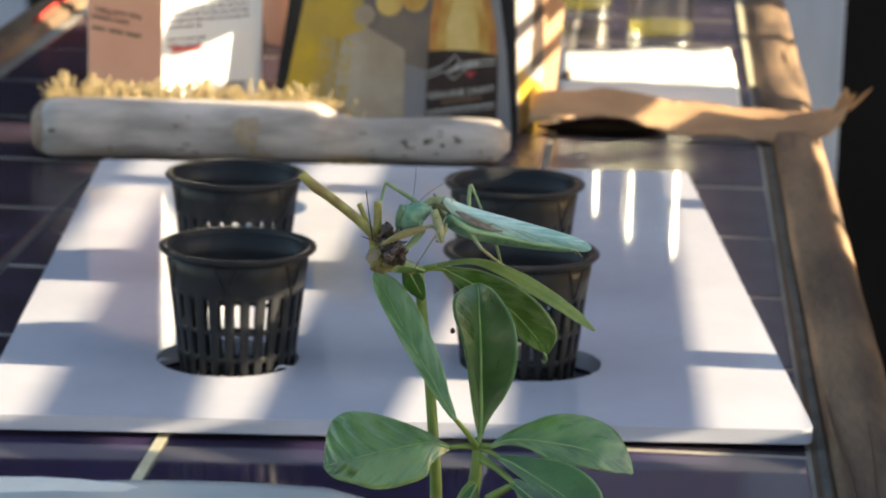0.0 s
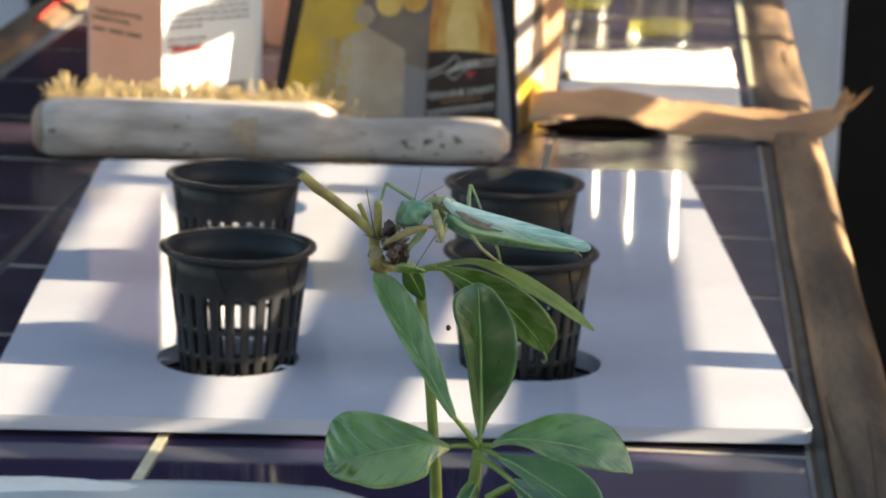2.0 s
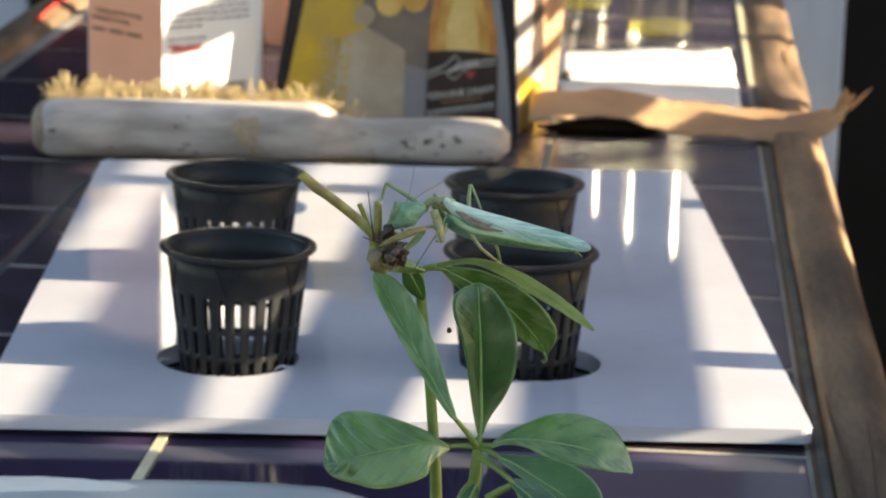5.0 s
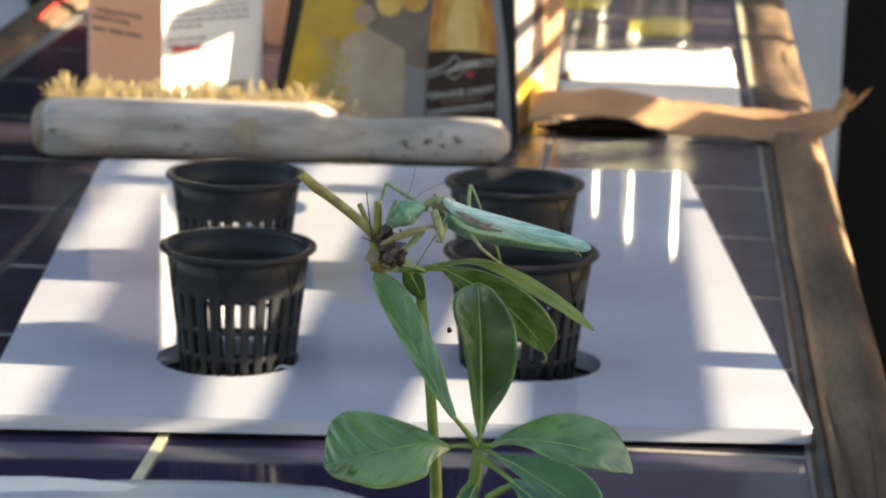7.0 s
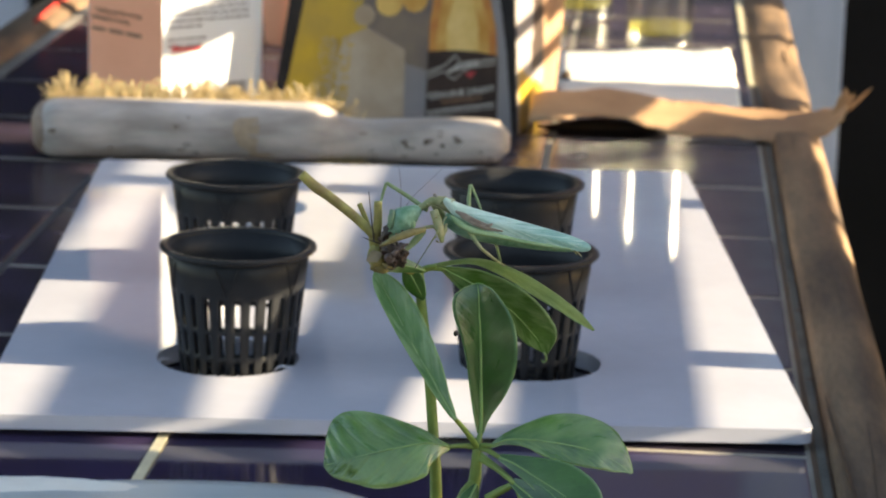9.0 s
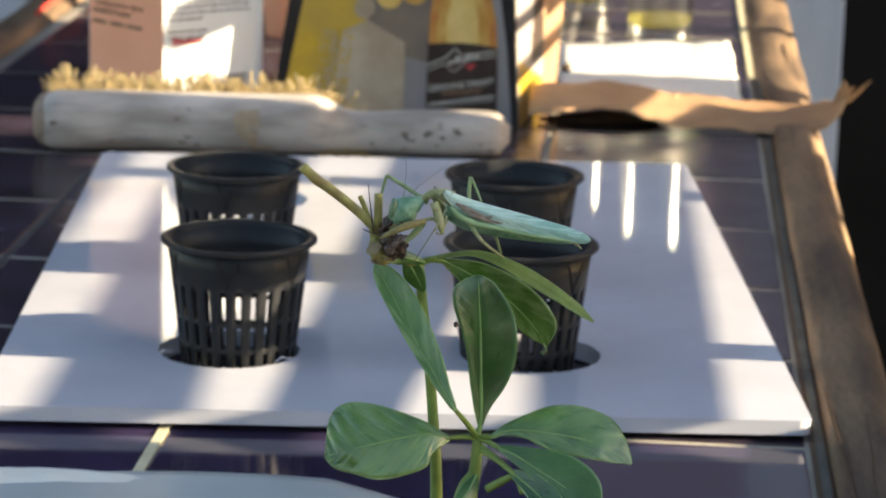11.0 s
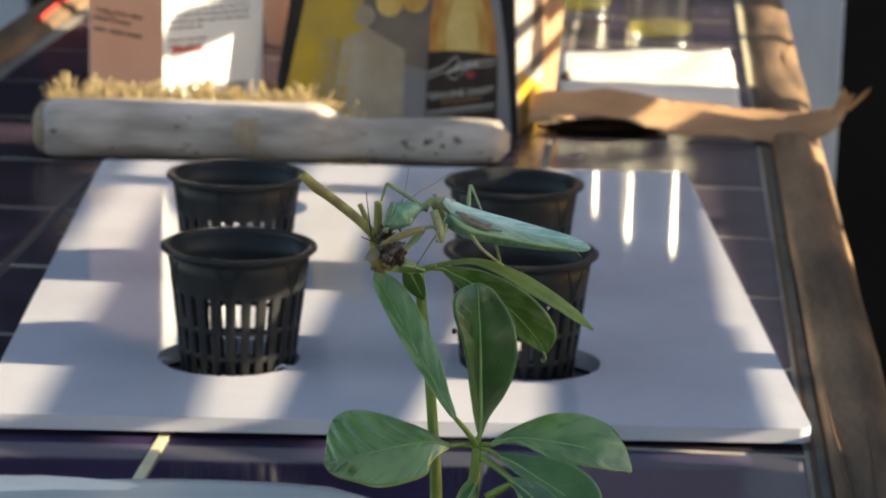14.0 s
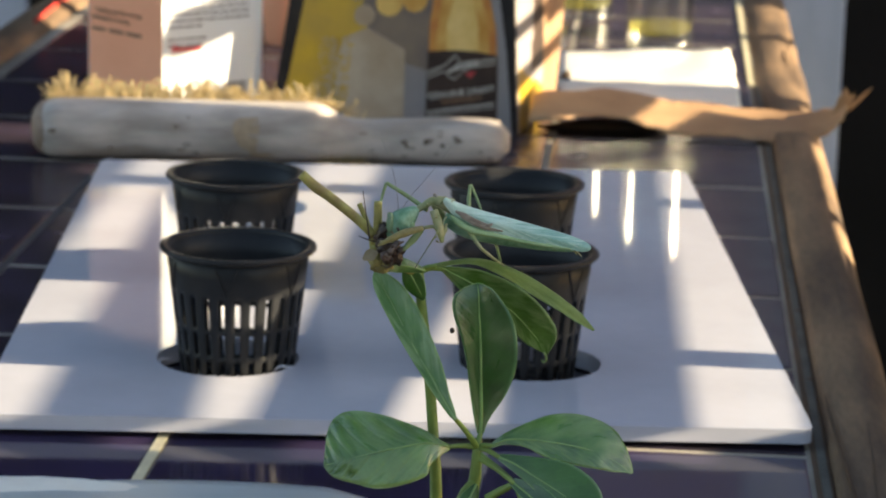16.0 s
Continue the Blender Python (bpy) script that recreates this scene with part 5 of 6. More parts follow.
def make_plant():
    root = Vector((0.0054, 0.9549, 0.0891))
    plant = thing("umbrella_plant", "small umbrella plant with glossy green leaves", "plant", Matrix.Translation((root.x, root.y, 0.0)))
    inv = Matrix.Translation((-root.x, -root.y, 0.0))

    def q(p):
        return inv @ Vector(p)
    bm = lathe(bm_new(), [(0.0, 0.0), (0.028, 0.0), (0.030, 0.003), (0.036, 0.050), (0.038, 0.052), (0.038, 0.058), (0.035, 0.058), (0.0335, 0.048), (0.0, 0.046)], 40)
    part("plant_pot", bm, M["pot"], plant, "small black plastic nursery pot")
    bm = lathe(bm_new(), [(0.0, 0.0505), (0.015, 0.051), (0.0334, 0.0495), (0.0334, 0.0470), (0.0, 0.0465)], 30)
    part("soil", bm, M["earth"], plant, "dark potting soil")
    hub, hub2 = q((0.0138, 0.9549, 0.1079)), q((-0.008, 0.9669, 0.1672))
    bm = tube(bm_new(), [(0.004, 0, 0.048), q((0.0118, 0.9549, 0.0855)), q((0.0133, 0.9549, 0.0969)), hub], [0.0026, 0.0024, 0.0021, 0.0017], 12)
    part("stem", bm, M["stem"], plant)
    bm = tube(bm_new(), [(-0.006, 0.012, 0.048), q((-0.0001, 0.9669, 0.0833)), q((-0.0019, 0.9669, 0.1104)), q((-0.0043, 0.9669, 0.1351)), q((-0.007, 0.9669, 0.1555)), hub2], [0.0024, 0.0022, 0.0019, 0.0018, 0.0018, 0.0015], 12)
    part("stem", bm, M["stem"], plant)
    bm = tube(bm_new(), [q((0.0135, 0.9549, 0.0959)), q((0.0097, 0.9509, 0.093)), q((0.007, 0.9489, 0.0874))], [0.0014, 0.0016, 0.0012], 10)
    part("stem", bm, M["stem"], plant)
    bm = tube(bm_new(), [q((0.0138, 0.9549, 0.1062)), q((0.0257, 0.9469, 0.0988)), q((0.0298, 0.9429, 0.092))], [0.0009, 0.0010, 0.0010], 8)
    part("stem", bm, M["stem"], plant)
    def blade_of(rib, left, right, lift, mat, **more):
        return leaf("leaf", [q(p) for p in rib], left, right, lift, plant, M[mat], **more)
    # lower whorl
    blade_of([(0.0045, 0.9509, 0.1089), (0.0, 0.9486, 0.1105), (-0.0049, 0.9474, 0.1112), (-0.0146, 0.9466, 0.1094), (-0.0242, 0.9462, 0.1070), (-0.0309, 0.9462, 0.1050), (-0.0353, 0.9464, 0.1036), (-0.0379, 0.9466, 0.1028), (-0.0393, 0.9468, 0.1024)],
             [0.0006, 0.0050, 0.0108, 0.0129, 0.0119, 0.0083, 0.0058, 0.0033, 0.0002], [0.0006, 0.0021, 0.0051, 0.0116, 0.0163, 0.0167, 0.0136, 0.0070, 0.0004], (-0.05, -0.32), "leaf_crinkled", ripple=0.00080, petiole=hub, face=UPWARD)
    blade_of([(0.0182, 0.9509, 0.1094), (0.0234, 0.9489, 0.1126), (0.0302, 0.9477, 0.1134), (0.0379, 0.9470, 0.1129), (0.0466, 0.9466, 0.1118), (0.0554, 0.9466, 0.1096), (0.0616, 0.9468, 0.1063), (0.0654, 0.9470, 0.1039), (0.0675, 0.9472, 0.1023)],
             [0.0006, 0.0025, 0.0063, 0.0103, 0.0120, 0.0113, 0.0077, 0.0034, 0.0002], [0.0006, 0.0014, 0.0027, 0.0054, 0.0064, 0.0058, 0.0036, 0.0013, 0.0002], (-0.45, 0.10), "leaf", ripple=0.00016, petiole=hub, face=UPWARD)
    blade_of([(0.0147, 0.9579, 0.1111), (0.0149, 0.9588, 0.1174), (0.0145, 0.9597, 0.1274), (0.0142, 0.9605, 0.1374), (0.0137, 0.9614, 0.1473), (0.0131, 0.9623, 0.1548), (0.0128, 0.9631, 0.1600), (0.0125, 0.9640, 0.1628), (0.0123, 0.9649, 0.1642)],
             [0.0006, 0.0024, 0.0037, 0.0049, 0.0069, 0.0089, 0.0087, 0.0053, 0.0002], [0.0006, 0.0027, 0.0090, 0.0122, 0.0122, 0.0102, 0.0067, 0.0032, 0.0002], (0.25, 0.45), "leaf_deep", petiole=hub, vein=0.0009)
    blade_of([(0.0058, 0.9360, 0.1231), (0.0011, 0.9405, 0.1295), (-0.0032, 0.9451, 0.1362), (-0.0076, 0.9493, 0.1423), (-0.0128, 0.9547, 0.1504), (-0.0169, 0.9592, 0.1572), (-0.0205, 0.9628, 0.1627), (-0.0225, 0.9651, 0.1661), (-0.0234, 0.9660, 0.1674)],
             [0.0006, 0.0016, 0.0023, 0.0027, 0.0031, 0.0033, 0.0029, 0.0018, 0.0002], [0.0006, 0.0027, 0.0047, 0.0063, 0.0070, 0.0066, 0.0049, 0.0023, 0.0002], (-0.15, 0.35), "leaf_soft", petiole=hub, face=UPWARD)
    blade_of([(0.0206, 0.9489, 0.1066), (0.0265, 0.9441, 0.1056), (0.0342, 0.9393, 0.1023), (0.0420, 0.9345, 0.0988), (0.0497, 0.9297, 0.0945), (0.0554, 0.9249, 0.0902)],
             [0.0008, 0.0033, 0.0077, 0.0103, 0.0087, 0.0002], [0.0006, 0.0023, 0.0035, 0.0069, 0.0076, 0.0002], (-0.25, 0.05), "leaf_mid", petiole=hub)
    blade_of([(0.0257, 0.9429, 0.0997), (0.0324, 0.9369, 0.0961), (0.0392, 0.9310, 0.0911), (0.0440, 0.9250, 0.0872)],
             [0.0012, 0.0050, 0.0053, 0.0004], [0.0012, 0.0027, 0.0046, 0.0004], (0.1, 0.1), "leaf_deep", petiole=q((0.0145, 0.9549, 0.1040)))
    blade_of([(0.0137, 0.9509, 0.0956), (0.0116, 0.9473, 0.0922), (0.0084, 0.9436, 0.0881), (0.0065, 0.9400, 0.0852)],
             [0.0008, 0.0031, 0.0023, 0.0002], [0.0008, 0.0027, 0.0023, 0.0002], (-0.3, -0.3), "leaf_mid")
    part("leaf_stalk", tube(bm_new(), [q((0.0176, 0.9500, 0.0910)), q((0.0226, 0.9480, 0.0947)), q((0.0275, 0.9450, 0.0984))], [0.0016, 0.0015, 0.0010], 8), M["stem"], plant)
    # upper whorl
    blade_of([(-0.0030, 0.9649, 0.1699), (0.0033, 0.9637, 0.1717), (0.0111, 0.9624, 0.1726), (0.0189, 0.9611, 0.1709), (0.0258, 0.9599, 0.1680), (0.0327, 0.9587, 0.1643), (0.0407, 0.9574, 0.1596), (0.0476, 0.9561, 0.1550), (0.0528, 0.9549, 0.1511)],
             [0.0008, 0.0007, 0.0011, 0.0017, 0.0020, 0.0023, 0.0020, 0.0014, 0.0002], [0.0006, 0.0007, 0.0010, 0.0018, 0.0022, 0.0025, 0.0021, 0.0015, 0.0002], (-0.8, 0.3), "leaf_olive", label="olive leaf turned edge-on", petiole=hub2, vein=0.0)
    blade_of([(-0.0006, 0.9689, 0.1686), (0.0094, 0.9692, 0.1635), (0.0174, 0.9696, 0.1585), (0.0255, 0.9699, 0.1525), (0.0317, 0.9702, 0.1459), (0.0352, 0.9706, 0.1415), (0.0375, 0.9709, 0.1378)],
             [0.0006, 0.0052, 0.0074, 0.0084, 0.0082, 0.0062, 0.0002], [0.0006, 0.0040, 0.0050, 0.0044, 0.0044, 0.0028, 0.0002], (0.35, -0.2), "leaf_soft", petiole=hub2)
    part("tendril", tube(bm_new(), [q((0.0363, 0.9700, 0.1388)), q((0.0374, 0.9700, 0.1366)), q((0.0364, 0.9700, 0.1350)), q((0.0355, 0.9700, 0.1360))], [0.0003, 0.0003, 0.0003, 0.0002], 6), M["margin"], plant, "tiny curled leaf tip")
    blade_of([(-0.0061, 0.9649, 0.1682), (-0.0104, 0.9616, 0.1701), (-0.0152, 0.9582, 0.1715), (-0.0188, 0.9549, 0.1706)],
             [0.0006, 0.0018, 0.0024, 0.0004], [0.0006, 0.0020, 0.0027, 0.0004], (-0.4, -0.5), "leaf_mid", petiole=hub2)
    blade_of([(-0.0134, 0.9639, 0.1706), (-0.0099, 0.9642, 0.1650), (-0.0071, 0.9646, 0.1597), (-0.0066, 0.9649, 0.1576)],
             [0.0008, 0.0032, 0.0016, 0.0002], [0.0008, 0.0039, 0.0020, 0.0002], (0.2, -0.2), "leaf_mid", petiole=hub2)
    for at, rad_ in (((-0.0223, 0.9529, 0.1742), (0.0026, 0.0024, 0.0030)), ((-0.0207, 0.9529, 0.1719), (0.0024, 0.0022, 0.0018)), ((-0.0188, 0.9509, 0.1732), (0.0018, 0.0016, 0.0014)), ((-0.0236, 0.9539, 0.1771), (0.0020, 0.0020, 0.0022))):
        part("twig_knot", blob(bm_new(), q(at), rad_, (0, 20, 0), 20, 0.5), M["twig"], plant)
    # bare twigs
    for pts, rr in (([(-0.0224, 0.9589, 0.1696), (-0.0233, 0.9569, 0.1776), (-0.0241, 0.9549, 0.1836)], [0.0018, 0.0019, 0.0016]),
                    ([(-0.0237, 0.9549, 0.1825), (-0.0296, 0.9549, 0.1883), (-0.0388, 0.9549, 0.1955), (-0.0443, 0.9549, 0.1993), (-0.0488, 0.9549, 0.2035)], [0.0016, 0.0017, 0.0018, 0.0019, 0.0017]),
                    ([(-0.0233, 0.9559, 0.1779), (-0.0226, 0.9549, 0.1861), (-0.0226, 0.9549, 0.1946)], [0.0014, 0.0015, 0.0014]),
                    ([(-0.0252, 0.9569, 0.184), (-0.027, 0.9569, 0.1885), (-0.029, 0.9569, 0.1932)], [0.0008, 0.0009, 0.0009]),
                    ([(-0.0232, 0.9579, 0.1714), (-0.0162, 0.9609, 0.1709), (-0.008, 0.9669, 0.1668)], [0.0016, 0.0017, 0.0016])):
        bm = tube(bm_new(), [q(p) for p in pts], rr, 10)
        part("twig", bm, M["twig"], plant, "yellow-green cut twig")
    return plant


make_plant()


# ---- the mantis ----
BODY = Vector((-0.0002, 0.9549, 0.1946))
mantis = thing("praying_mantis", "green praying mantis with mint wings eating an insect", "mantis", Matrix.Translation(BODY))


def mq(p):
    return Vector(p) - BODY


def limb(name, pts, rr, mat=None, flat=1.0, label=""):
    bm = tube(bm_new(), [mq(p) for p in pts], [v * 0.82 for v in rr], 8, flat)
    return part(name, bm, mat or M["mantis_leg"], mantis, label)


# abdomen under the wings, the wings, the shoulder
bm = tube(bm_new(), [mq((0.0009, 0.9569, 0.1902)), mq((0.0087, 0.9569, 0.1868)), mq((0.0223, 0.9569, 0.184)), mq((0.038, 0.9569, 0.1812)), mq((0.0448, 0.9569, 0.1798))], [0.0034, 0.0048, 0.0044, 0.0030, 0.0016], 14)
part("abdomen", bm, M["mantis"], mantis)
leaf("forewing", [mq(p) for p in ((-0.0001, 0.9478, 0.1974), (0.0027, 0.9478, 0.1957), (0.0075, 0.9478, 0.1929), (0.0143, 0.9478, 0.1905), (0.0221, 0.9480, 0.1884), (0.0317, 0.9482, 0.1859), (0.0414, 0.9485, 0.1836), (0.0469, 0.9488, 0.1821), (0.0492, 0.9490, 0.1816), (0.0504, 0.9490, 0.1813))],
     [0.0008, 0.0014, 0.0024, 0.0029, 0.0030, 0.0030, 0.0026, 0.0021, 0.0014, 0.0002], [0.0007, 0.0022, 0.0030, 0.0032, 0.0033, 0.0030, 0.0023, 0.0018, 0.0012, 0.0002], (-0.75, -0.35), mantis, M["wing"], margin=0.0, vein=0.0, thick=0.0003)
leaf("forewing", [mq(p) for p in ((0.0015, 0.9560, 0.1935), (0.0143, 0.9575, 0.1885), (0.0317, 0.9575, 0.1842), (0.0470, 0.9560, 0.1802), (0.0490, 0.9560, 0.1798))],
     [0.0010, 0.0026, 0.0026, 0.0014, 0.0002], [0.0008, 0.0026, 0.0026, 0.0014, 0.0002], (-0.3, -0.3), mantis, M["wing"], margin=0.0, vein=0.0, thick=0.0003)
bm = tube(bm_new(), [mq(p) for p in ((0.0024, 0.9474, 0.1921), (0.0051, 0.9472, 0.1895), (0.0102, 0.9472, 0.1869), (0.0173, 0.9474, 0.1855), (0.0270, 0.9478, 0.1835), (0.0376, 0.9482, 0.1819), (0.0435, 0.9486, 0.1810))], [0.0006, 0.0012, 0.0012, 0.0009, 0.0007, 0.0006, 0.0003], 8)
part("wing_margin", bm, M["wing_edge"], mantis, "pale green wing margin")
for pts, rr in (([(0.0039, 0.9466, 0.1937), (0.0070, 0.9462, 0.1923), (0.0114, 0.9462, 0.1901), (0.0159, 0.9466, 0.1889)], [0.0004, 0.0010, 0.0010, 0.0003]),
                ([(0.0057, 0.9464, 0.1920), (0.0101, 0.9461, 0.1898), (0.0148, 0.9464, 0.1881), (0.0202, 0.9468, 0.1871)], [0.0003, 0.0008, 0.0007, 0.0002]),
                ([(0.0140, 0.9462, 0.1893), (0.0155, 0.9460, 0.1892), (0.0166, 0.9462, 0.1898)], [0.0003, 0.0007, 0.0003])):
    bm = tube(bm_new(), [mq(p) for p in pts], rr, 8, 0.3)
    part("wing_spot", bm, M["wing_brown"], mantis, "dusky brown streak")
for a, b in (((0.0452, 0.9529, 0.18), (0.0476, 0.9529, 0.1775)), ((0.0442, 0.9569, 0.1792), (0.0461, 0.9569, 0.1773))):
    limb("cercus", [a, b], [0.0004, 0.0002], M["mantis_pale"])
bm = tube(bm_new(), [mq((0.0027, 0.9549, 0.1935)), mq((-0.0008, 0.9549, 0.1949)), mq((-0.0039, 0.9549, 0.1953)), mq((-0.0073, 0.9539, 0.1934)), mq((-0.0103, 0.9529, 0.1916))], [0.0028, 0.0021, 0.0015, 0.0012, 0.0012], 14)
part("thorax", bm, M["mantis_pale"], mantis, "pale olive neck shield")
limb("shoulder_spine", [(-0.0028, 0.9549, 0.1965), (-0.0036, 0.9549, 0.1978)], [0.0012, 0.0005], M["wing_brown"])
for a, b, r in (((-0.0010, 0.9500, 0.1955), (0.0004, 0.9485, 0.1985), 0.0007), ((-0.0050, 0.9500, 0.1948), (-0.0062, 0.9490, 0.1960), 0.0005), ((0.0014, 0.9490, 0.1950), (0.0030, 0.9480, 0.1972), 0.0006)):
    limb("shoulder_spine", [a, b], [r, r * 0.3], M["mantis_pale"])
spur = random.Random(6)
for k in range(7):
    a = Vector((-0.0030 + 0.0011 * spur.random(), 0.9470, 0.1915 - 0.0014 * k))
    limb("hip_spur", [a, a + Vector((spur.choice((-1, 1)) * spur.uniform(0.0008, 0.0018), -0.0006, -0.0006))], [0.0005, 0.0001], M["mantis_tan"])
# fore legs: hip, thigh, shin
for dy, sh in ((-0.006, 0), (0.006, 5)):
    bm = tube(bm_new(), [mq((-0.0035, 0.9549, 0.1933)) + Vector((0, dy, 0)), mq((-0.0014, 0.9549, 0.1876)) + Vector((sh * 2e-4, dy * 1.3, 0)), mq((-0.0003, 0.9549, 0.1827)) + Vector((sh * 2e-4, dy * 1.4, 0))], [0.0015, 0.0016, 0.0006], 8)
    part("fore_hip", bm, M["mantis_pale"], mantis)
limb("fore_elbow", [(0.0009, 0.9489, 0.1888), (-0.0005, 0.9469, 0.1849), (-0.0029, 0.9479, 0.1878), (-0.0067, 0.9479, 0.1873)], [0.0007, 0.0010, 0.0009, 0.0008], M["mantis_pale"])
# middle and hind legs
limb("middle_thigh", [(-0.0058, 0.9609, 0.1907), (-0.0119, 0.9639, 0.1943), (-0.0201, 0.9649, 0.1991)], [0.0011, 0.0010, 0.0008])
limb("middle_shin", [(-0.0201, 0.9649, 0.1991), (-0.0215, 0.9639, 0.1941), (-0.0228, 0.9609, 0.1877)], [0.0007, 0.0006, 0.0005])
limb("middle_thigh", [(0.0009, 0.9489, 0.1912), (-0.0028, 0.9449, 0.1853), (-0.0061, 0.9469, 0.1792)], [0.0004, 0.0003, 0.0002], M["mantis_pale"])
limb("middle_shin", [(-0.0061, 0.9469, 0.1792), (-0.008, 0.9509, 0.1751), (-0.0095, 0.9569, 0.1708)], [0.0002, 0.0002, 0.0002], M["mantis_pale"])
limb("hind_thigh", [(0.0086, 0.9619, 0.1909), (0.0085, 0.9649, 0.1946), (0.009, 0.9659, 0.199)], [0.0009, 0.0009, 0.0008], M["mantis_leg"])
limb("hind_shin", [(0.009, 0.9659, 0.199), (0.0108, 0.9649, 0.1953), (0.0129, 0.9619, 0.191)], [0.0007, 0.0006, 0.0005])
limb("hind_thigh", [(0.0087, 0.9489, 0.1867), (0.0109, 0.9459, 0.1839), (0.0132, 0.9449, 0.1812)], [0.0011, 0.0009, 0.0007], M["mantis_pale"])
limb("hind_shin", [(0.0132, 0.9449, 0.1812), (0.017, 0.9469, 0.1777), (0.021, 0.9509, 0.1742)], [0.0007, 0.0006, 0.0004], M["mantis_pale"])
limb("hind_foot", [(0.017, 0.9589, 0.183), (0.0187, 0.9609, 0.1778), (0.0201, 0.9629, 0.1726)], [0.0007, 0.0006, 0.0005])

# the head, with eyes, mouth and feelers; it nods and turns as it chews
HEAD = Vector((-0.0073, 0.9519, 0.1927))
head = new("head")
head.empty_display_size = 0.005
head.parent = mantis
HEAD0 = HEAD - BODY


def hq(p):
    return Vector(p) - HEAD


bm = tube(bm_new(), [hq((-0.0065, 0.9529, 0.1933)), hq((-0.0092, 0.9519, 0.1922)), hq((-0.0122, 0.9519, 0.1906)), hq((-0.0149, 0.9519, 0.1881)), hq((-0.0171, 0.9519, 0.1853))], [0.0013, 0.0031, 0.0046, 0.0038, 0.0012], 14, 0.85)
for v in bm.verts:
    v.co *= 1 + 0.10 * noise.noise(v.co * 500)
part("skull", bm, M["mantis"], head)
bm = blob(bm_new(), hq((-0.0166, 0.9498, 0.1915)), (0.0013, 0.0016, 0.0036), (0, 14, 0), 18, 0.25)
part("eye", bm, M["eye"], head, "dark green bulging eye")
bm = blob(bm_new(), hq((-0.0098, 0.9502, 0.1885)), (0.0012, 0.0012, 0.0018), (0, 20, 0), 18)
part("eye", bm, M["wing_edge"], head, "pale green bulging eye")
bm = blob(bm_new(), hq((-0.0169, 0.9519, 0.1851)), (0.0013, 0.0014, 0.0019), (0, 40, 0), 12)
part("mouth", bm, M["mantis_pale"], head)
for pts in (((-0.0131, 0.9509, 0.1939), (-0.012, 0.9509, 0.2), (-0.0115, 0.9519, 0.2087), (-0.0126, 0.9549, 0.2207)), ((-0.0123, 0.9549, 0.1929), (-0.0076, 0.9569, 0.1973), (0.0009, 0.9589, 0.203), (0.0123, 0.9609, 0.2118))):
    bm = tube(bm_new(), [hq(p) for p in pts], [0.00013, 0.00010, 0.00008, 0.00005], 5)
    part("feeler", bm, M["wing_brown"], head, "thin brown feeler")

# the grasping fore leg that holds the prey
LEG = Vector((-0.0063, 0.9469, 0.1875))
fore_leg = new("fore_leg")
fore_leg.empty_display_size = 0.005
fore_leg.parent = mantis
LEG0 = LEG - BODY
bm = tube(bm_new(), [Vector((-0.0063, 0.9469, 0.1875)) - LEG, Vector((-0.012, 0.9449, 0.1862)) - LEG, Vector((-0.0173, 0.9439, 0.184)) - LEG, Vector((-0.0215, 0.9449, 0.1813)) - LEG], [0.0009, 0.0015, 0.0011, 0.0003], 10, 0.7)
part("fore_thigh", bm, M["mantis_tan"], fore_leg)
bm = tube(bm_new(), [Vector((-0.0067, 0.9509, 0.1862)) - LEG, Vector((-0.0095, 0.9499, 0.1828)) - LEG, Vector((-0.0131, 0.9489, 0.179)) - LEG], [0.0010, 0.0013, 0.0006], 10, 0.7)
part("fore_shin", bm, M["mantis_leg"], fore_leg)

# the prey
PREY = Vector((-0.0177, 0.9509, 0.1792))
prey = thing("prey_insect", "dark half-eaten insect clasped by the mantis", "insect", Matrix.Translation(PREY))


def pq(p):
    return Vector(p) - PREY


for c_, r_, turn, mat in (((-0.0162, 0.9509, 0.1768), (0.0034, 0.0030, 0.0036), 25, "prey_dark"), ((-0.0181, 0.9499, 0.1798), (0.0030, 0.0026, 0.0032), 60, "prey_dark"), ((-0.0196, 0.9519, 0.184), (0.0022, 0.0022, 0.0042), 15, "prey_dark"),
                          ((-0.0154, 0.9479, 0.1807), (0.0013, 0.0012, 0.0028), 50, "prey_grey"), ((-0.0144, 0.9489, 0.1774), (0.0017, 0.0014, 0.0024), 10, "prey_dark")):
    part("insect_body", blob(bm_new(), pq(c_), r_, (20, turn, 10), 26, 0.75), M[mat], prey)
for c_, r_, turn in (((-0.0184, 0.9469, 0.1773), (0.0017, 0.0012, 0.0019), 0), ((-0.0167, 0.9464, 0.1791), (0.0010, 0.0008, 0.0017), 35)):
    part("insect_head", blob(bm_new(), pq(c_), r_, (0, turn, 0), 22, 0.5), M["prey_grey"], prey)
shard = random.Random(21)
for k in range(11):
    at = pq((-0.0177, 0.9469, 0.1805)) + Vector((shard.gauss(0, 0.0022), shard.uniform(-0.001, 0.002), shard.gauss(0, 0.0036)))
    bm = box(bm_new(), (-0.0011, -0.0001, -0.0004), (0.0011, 0.0001, 0.0004), 0.0, pose(at.x, at.y, at.z, shard.uniform(-60, 60), shard.uniform(0, 180), shard.uniform(-50, 50)))
    part("torn_shard", bm, M["prey_grey" if k % 3 else "prey_wing"], prey, smooth=False)
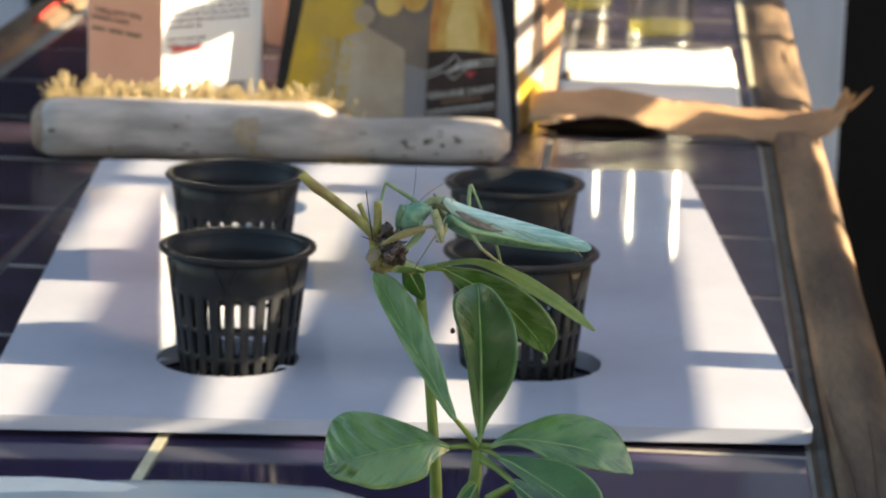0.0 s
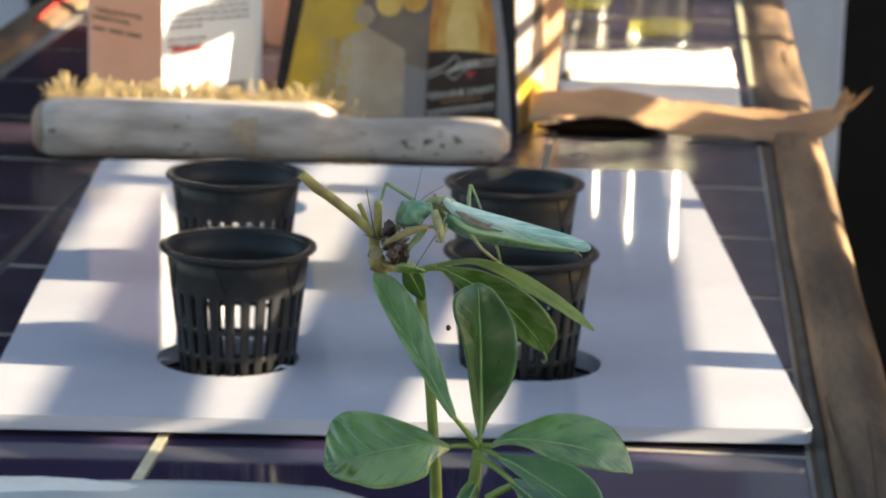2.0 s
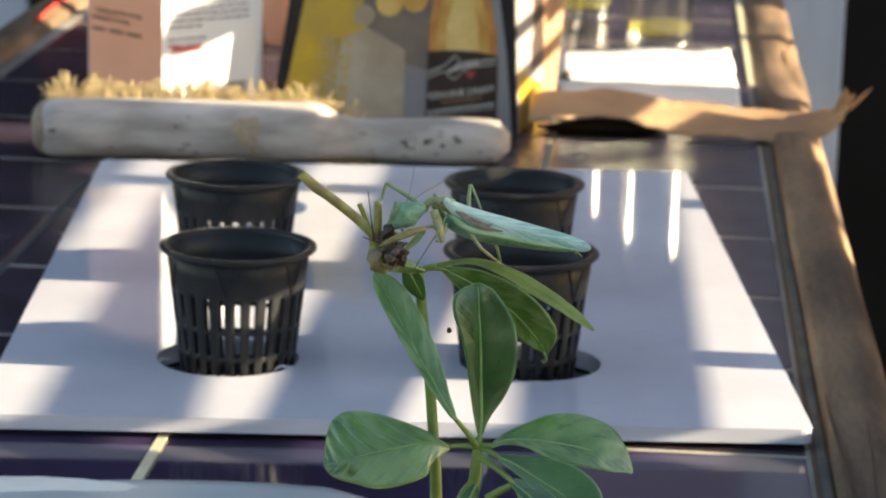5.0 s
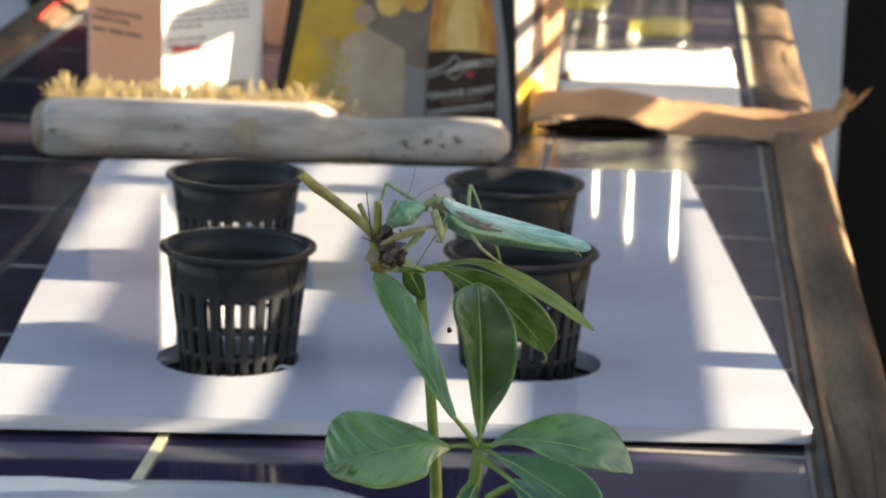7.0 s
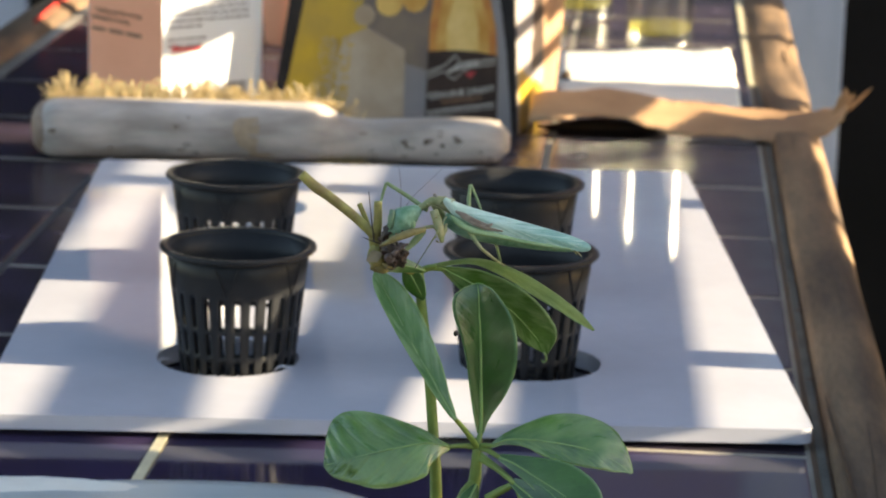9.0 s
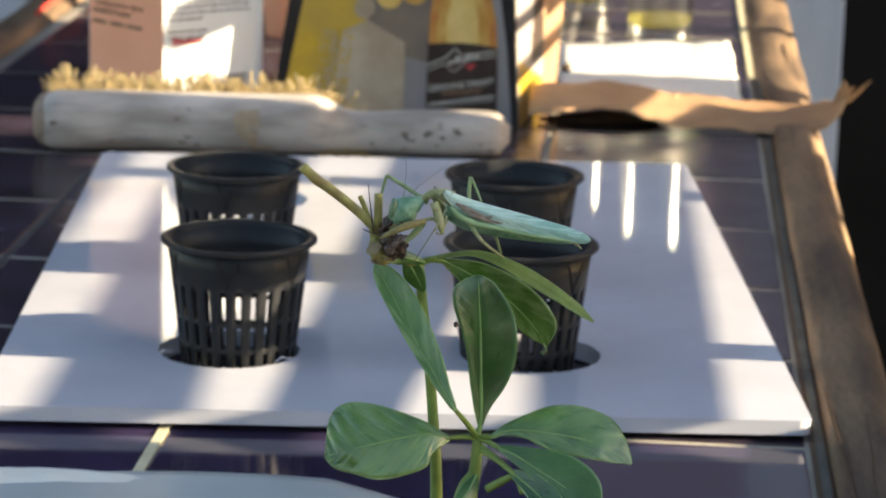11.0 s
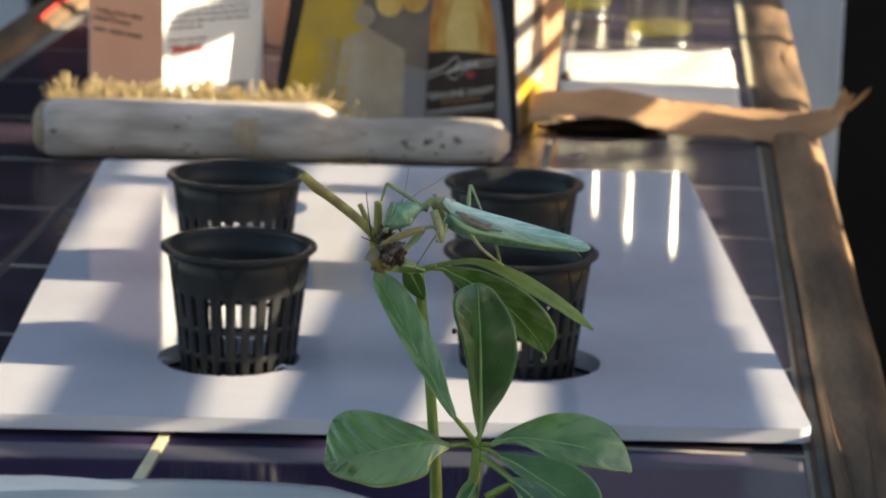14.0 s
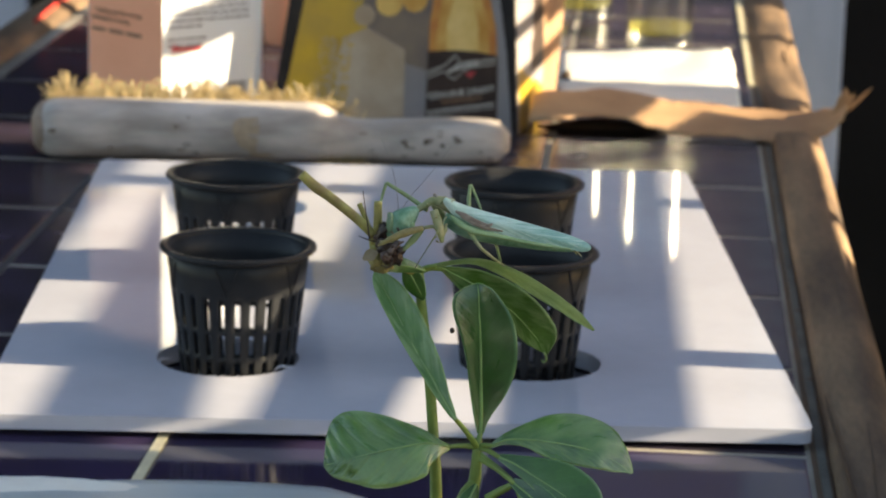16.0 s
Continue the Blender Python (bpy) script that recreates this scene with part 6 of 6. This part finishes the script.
for pts in (((-0.0208, 0.9489, 0.1815), (-0.0249, 0.9489, 0.1826), (-0.0278, 0.9489, 0.1837)), ((-0.0215, 0.9489, 0.1776), (-0.0248, 0.9489, 0.1783), (-0.0261, 0.9489, 0.1763)), ((-0.024, 0.9499, 0.1824), (-0.0255, 0.9499, 0.192), (-0.0266, 0.9509, 0.1991)),
            ((-0.0161, 0.9489, 0.1753), (-0.0171, 0.9469, 0.1734), (-0.0199, 0.9469, 0.1741))):
    bm = tube(bm_new(), [pq(p) for p in pts], [0.00030, 0.00020, 0.00012], 6)
    part("insect_leg", bm, M["prey_dark"], prey)
leaf("insect_wing", [pq(p) for p in ((-0.0211, 0.9479, 0.1786), (-0.0236, 0.9474, 0.1775), (-0.0261, 0.9469, 0.1759))], [0.0004, 0.0021, 0.0003], [0.0004, 0.0021, 0.0003], (0.02, 0.02), prey, M["prey_wing"], margin=0.0, vein=0.0, thick=0.0002)

# a crumb that dropped beside the leaf
crumb = part("prey_crumb", blob(bm_new(), (0, 0, 0), (0.0009, 0.0008, 0.0011), (0, 20, 0), 10, 0.4), M["prey_dark"])
tagged(crumb, "tiny dark crumb of prey hanging beside a leaf", "crumb")


# ---- the tiles, one by one ----
def make_tiles():
    rnd = random.Random(11)
    meshes, clean = [], []
    for v in range(4):
        bm = bm_new()
        s = 0.1523 / 2
        box(bm, (-s + 0.002, -s, -0.006), (s - 0.002, s, 0.0), 0.0016)
        meshes.append(finish("tile", bm, M["tile"], smooth=False))
        clean.append(meshes[-1].copy())
        clean[-1].materials[0] = M["tile_clean"]
    for r in range(ROWS):
        for c in range(COLS):
            mesh_no = rnd.randrange(4)
            ob = new("tile", (clean if ROW0 - PITCH_T * (r + 0.5) < 1.34 else meshes)[mesh_no])
            ob.parent = table
            wide = (TILE_EDGE - TILE_RIGHT) if c == 0 else 0.0
            ob.matrix_basis = pose(TILE_RIGHT - PITCH_X * (c + 0.5) + wide / 2, ROW0 - PITCH_T * (r + 0.5), -0.0002 + rnd.uniform(-0.0003, 0.0002), rnd.uniform(-0.12, 0.12), rnd.uniform(-0.12, 0.12), rnd.choice((0, 180))) @ Matrix.Diagonal((1 + wide / 0.1483, 1, 1, 1))


make_tiles()


# ---- movement ----
def motions():
    step = 0.000194

    def head_pose(dx, dz):
        """dx, dz: how far the front eye has gone right and down, in fifths of a millimetre."""
        return Matrix.Translation(HEAD0 + Vector((dx * step * 0.8, 0, -dz * step * 0.25))) @ pose(0, 0, 0, 0.4 * dx, -1.25 * dz * 0.8, -0.5 * dx)
    walk(head, [(t, head_pose(dx, dz)) for t, dx, dz in (
        (0.0, 12, 0), (0.5, 9, -8), (1.0, 5, -6), (1.5, 0, -9), (2.0, 15, -6), (2.5, 8, -5), (3.0, 5, -7), (3.5, -3, -7), (4.0, -12, -1), (4.2, -11, -1),
        (5.2, 0, -5), (6.3, -5, -4), (6.5, 8, -1), (7.0, -3, -8), (7.5, 1, -2), (8.0, 0, 1), (8.5, -6, 6), (9.0, -11, 9), (9.2, -16, 10), (10.2, -6, 4),
        (11.3, -7, 2), (12.0, 1, -3), (12.5, 6, 0), (13.0, 0, -3), (13.5, -3, -7), (14.0, -12, -4), (14.5, -16, 12), (15.0, -11, 16), (15.3, -18, 15), (15.5, -15, 14), (15.8, -18, 10), (16.0, -16, 14))])

    def shake(origin, gain):
        return [(t, Matrix.Translation(origin + Vector((dx * step * gain, 0, -dz * step * gain))) @ pose(0, 0, 0, 0, dz * gain * 0.5, 0)) for t, dx, dz in (
            (0.0, 0, 0), (0.5, -4, -1), (1.0, -5, 0), (1.5, -8, -3), (2.0, 6, -6), (2.5, 2, -5), (3.0, 4, 2), (3.5, -2, 0), (4.0, 2, 6), (5.2, 2, 2), (6.5, 6, 7), (7.0, -2, 3),
            (7.5, -2, 12), (8.0, -4, 10), (8.5, -5, 6), (9.0, 2, 4), (11.3, 0, 3), (12.5, 2, 0), (13.5, -2, 2), (14.5, -4, 2), (15.0, -6, 0), (15.5, -8, 3), (16.0, -7, 0))]
    up, half = pose(-0.006, 0, 0.013), pose(-0.006, 0, 0.0035)
    walk(moved_slat, [(0.0, up), (11.5, up), (11.75, half), (12.05, half), (12.3, up), (13.5, up), (13.75, half), (14.05, half), (14.3, up), (16.0, up)])
    # the added slats are shifted: how far their shade slides over the table, in millimetres
    sway = ((0.0, -5), (0.5, 7), (1.0, 6), (1.5, -5), (2.0, -5), (2.5, 3), (3.0, -2), (3.5, -6), (4.0, 3), (4.7, -3), (5.5, 5), (6.3, 9), (6.5, 9), (7.0, 1), (7.5, 7), (8.0, 19), (8.5, 10), (9.0, -4), (9.2, -5), (9.8, 6), (10.6, -4), (11.3, 16),
            (11.5, 20), (11.7, 24), (12.0, 24), (12.2, 9), (12.5, -16), (12.7, -23), (13.0, -19), (13.2, -6), (13.5, 20), (13.7, 22), (14.0, 13), (14.2, -2), (14.5, -17), (14.7, -19), (15.0, -6), (15.5, 2), (16.0, -9))
    for swaying, gain, off in ((broad_slat, 1.0, -0.016), (narrow_slat, 1.0, -0.016), (middle, 0.4, -0.012)):
        walk(swaying, [(t, pose(off, 0, (off - 0.001 * (1.12 * d - 6.0) * gain) * RISE)) for t, d in sway])
    walk(fore_leg, shake(LEG0, 0.5))
    walk(prey, shake(PREY, 0.8))
    spot = Vector((0.0027, 0.9589, 0.1489))
    walk(crumb, [(t, Matrix.Translation(spot + Vector((dx * step, 0, -dz * step)))) for t, dx, dz in ((0.0, 7, 1), (1.5, -1, -5), (3.5, 0, 1), (7.0, 1, 0), (8.0, 2, 0), (9.0, 13, 6), (12.5, 12, 4), (16.0, 6, 1))])


motions()
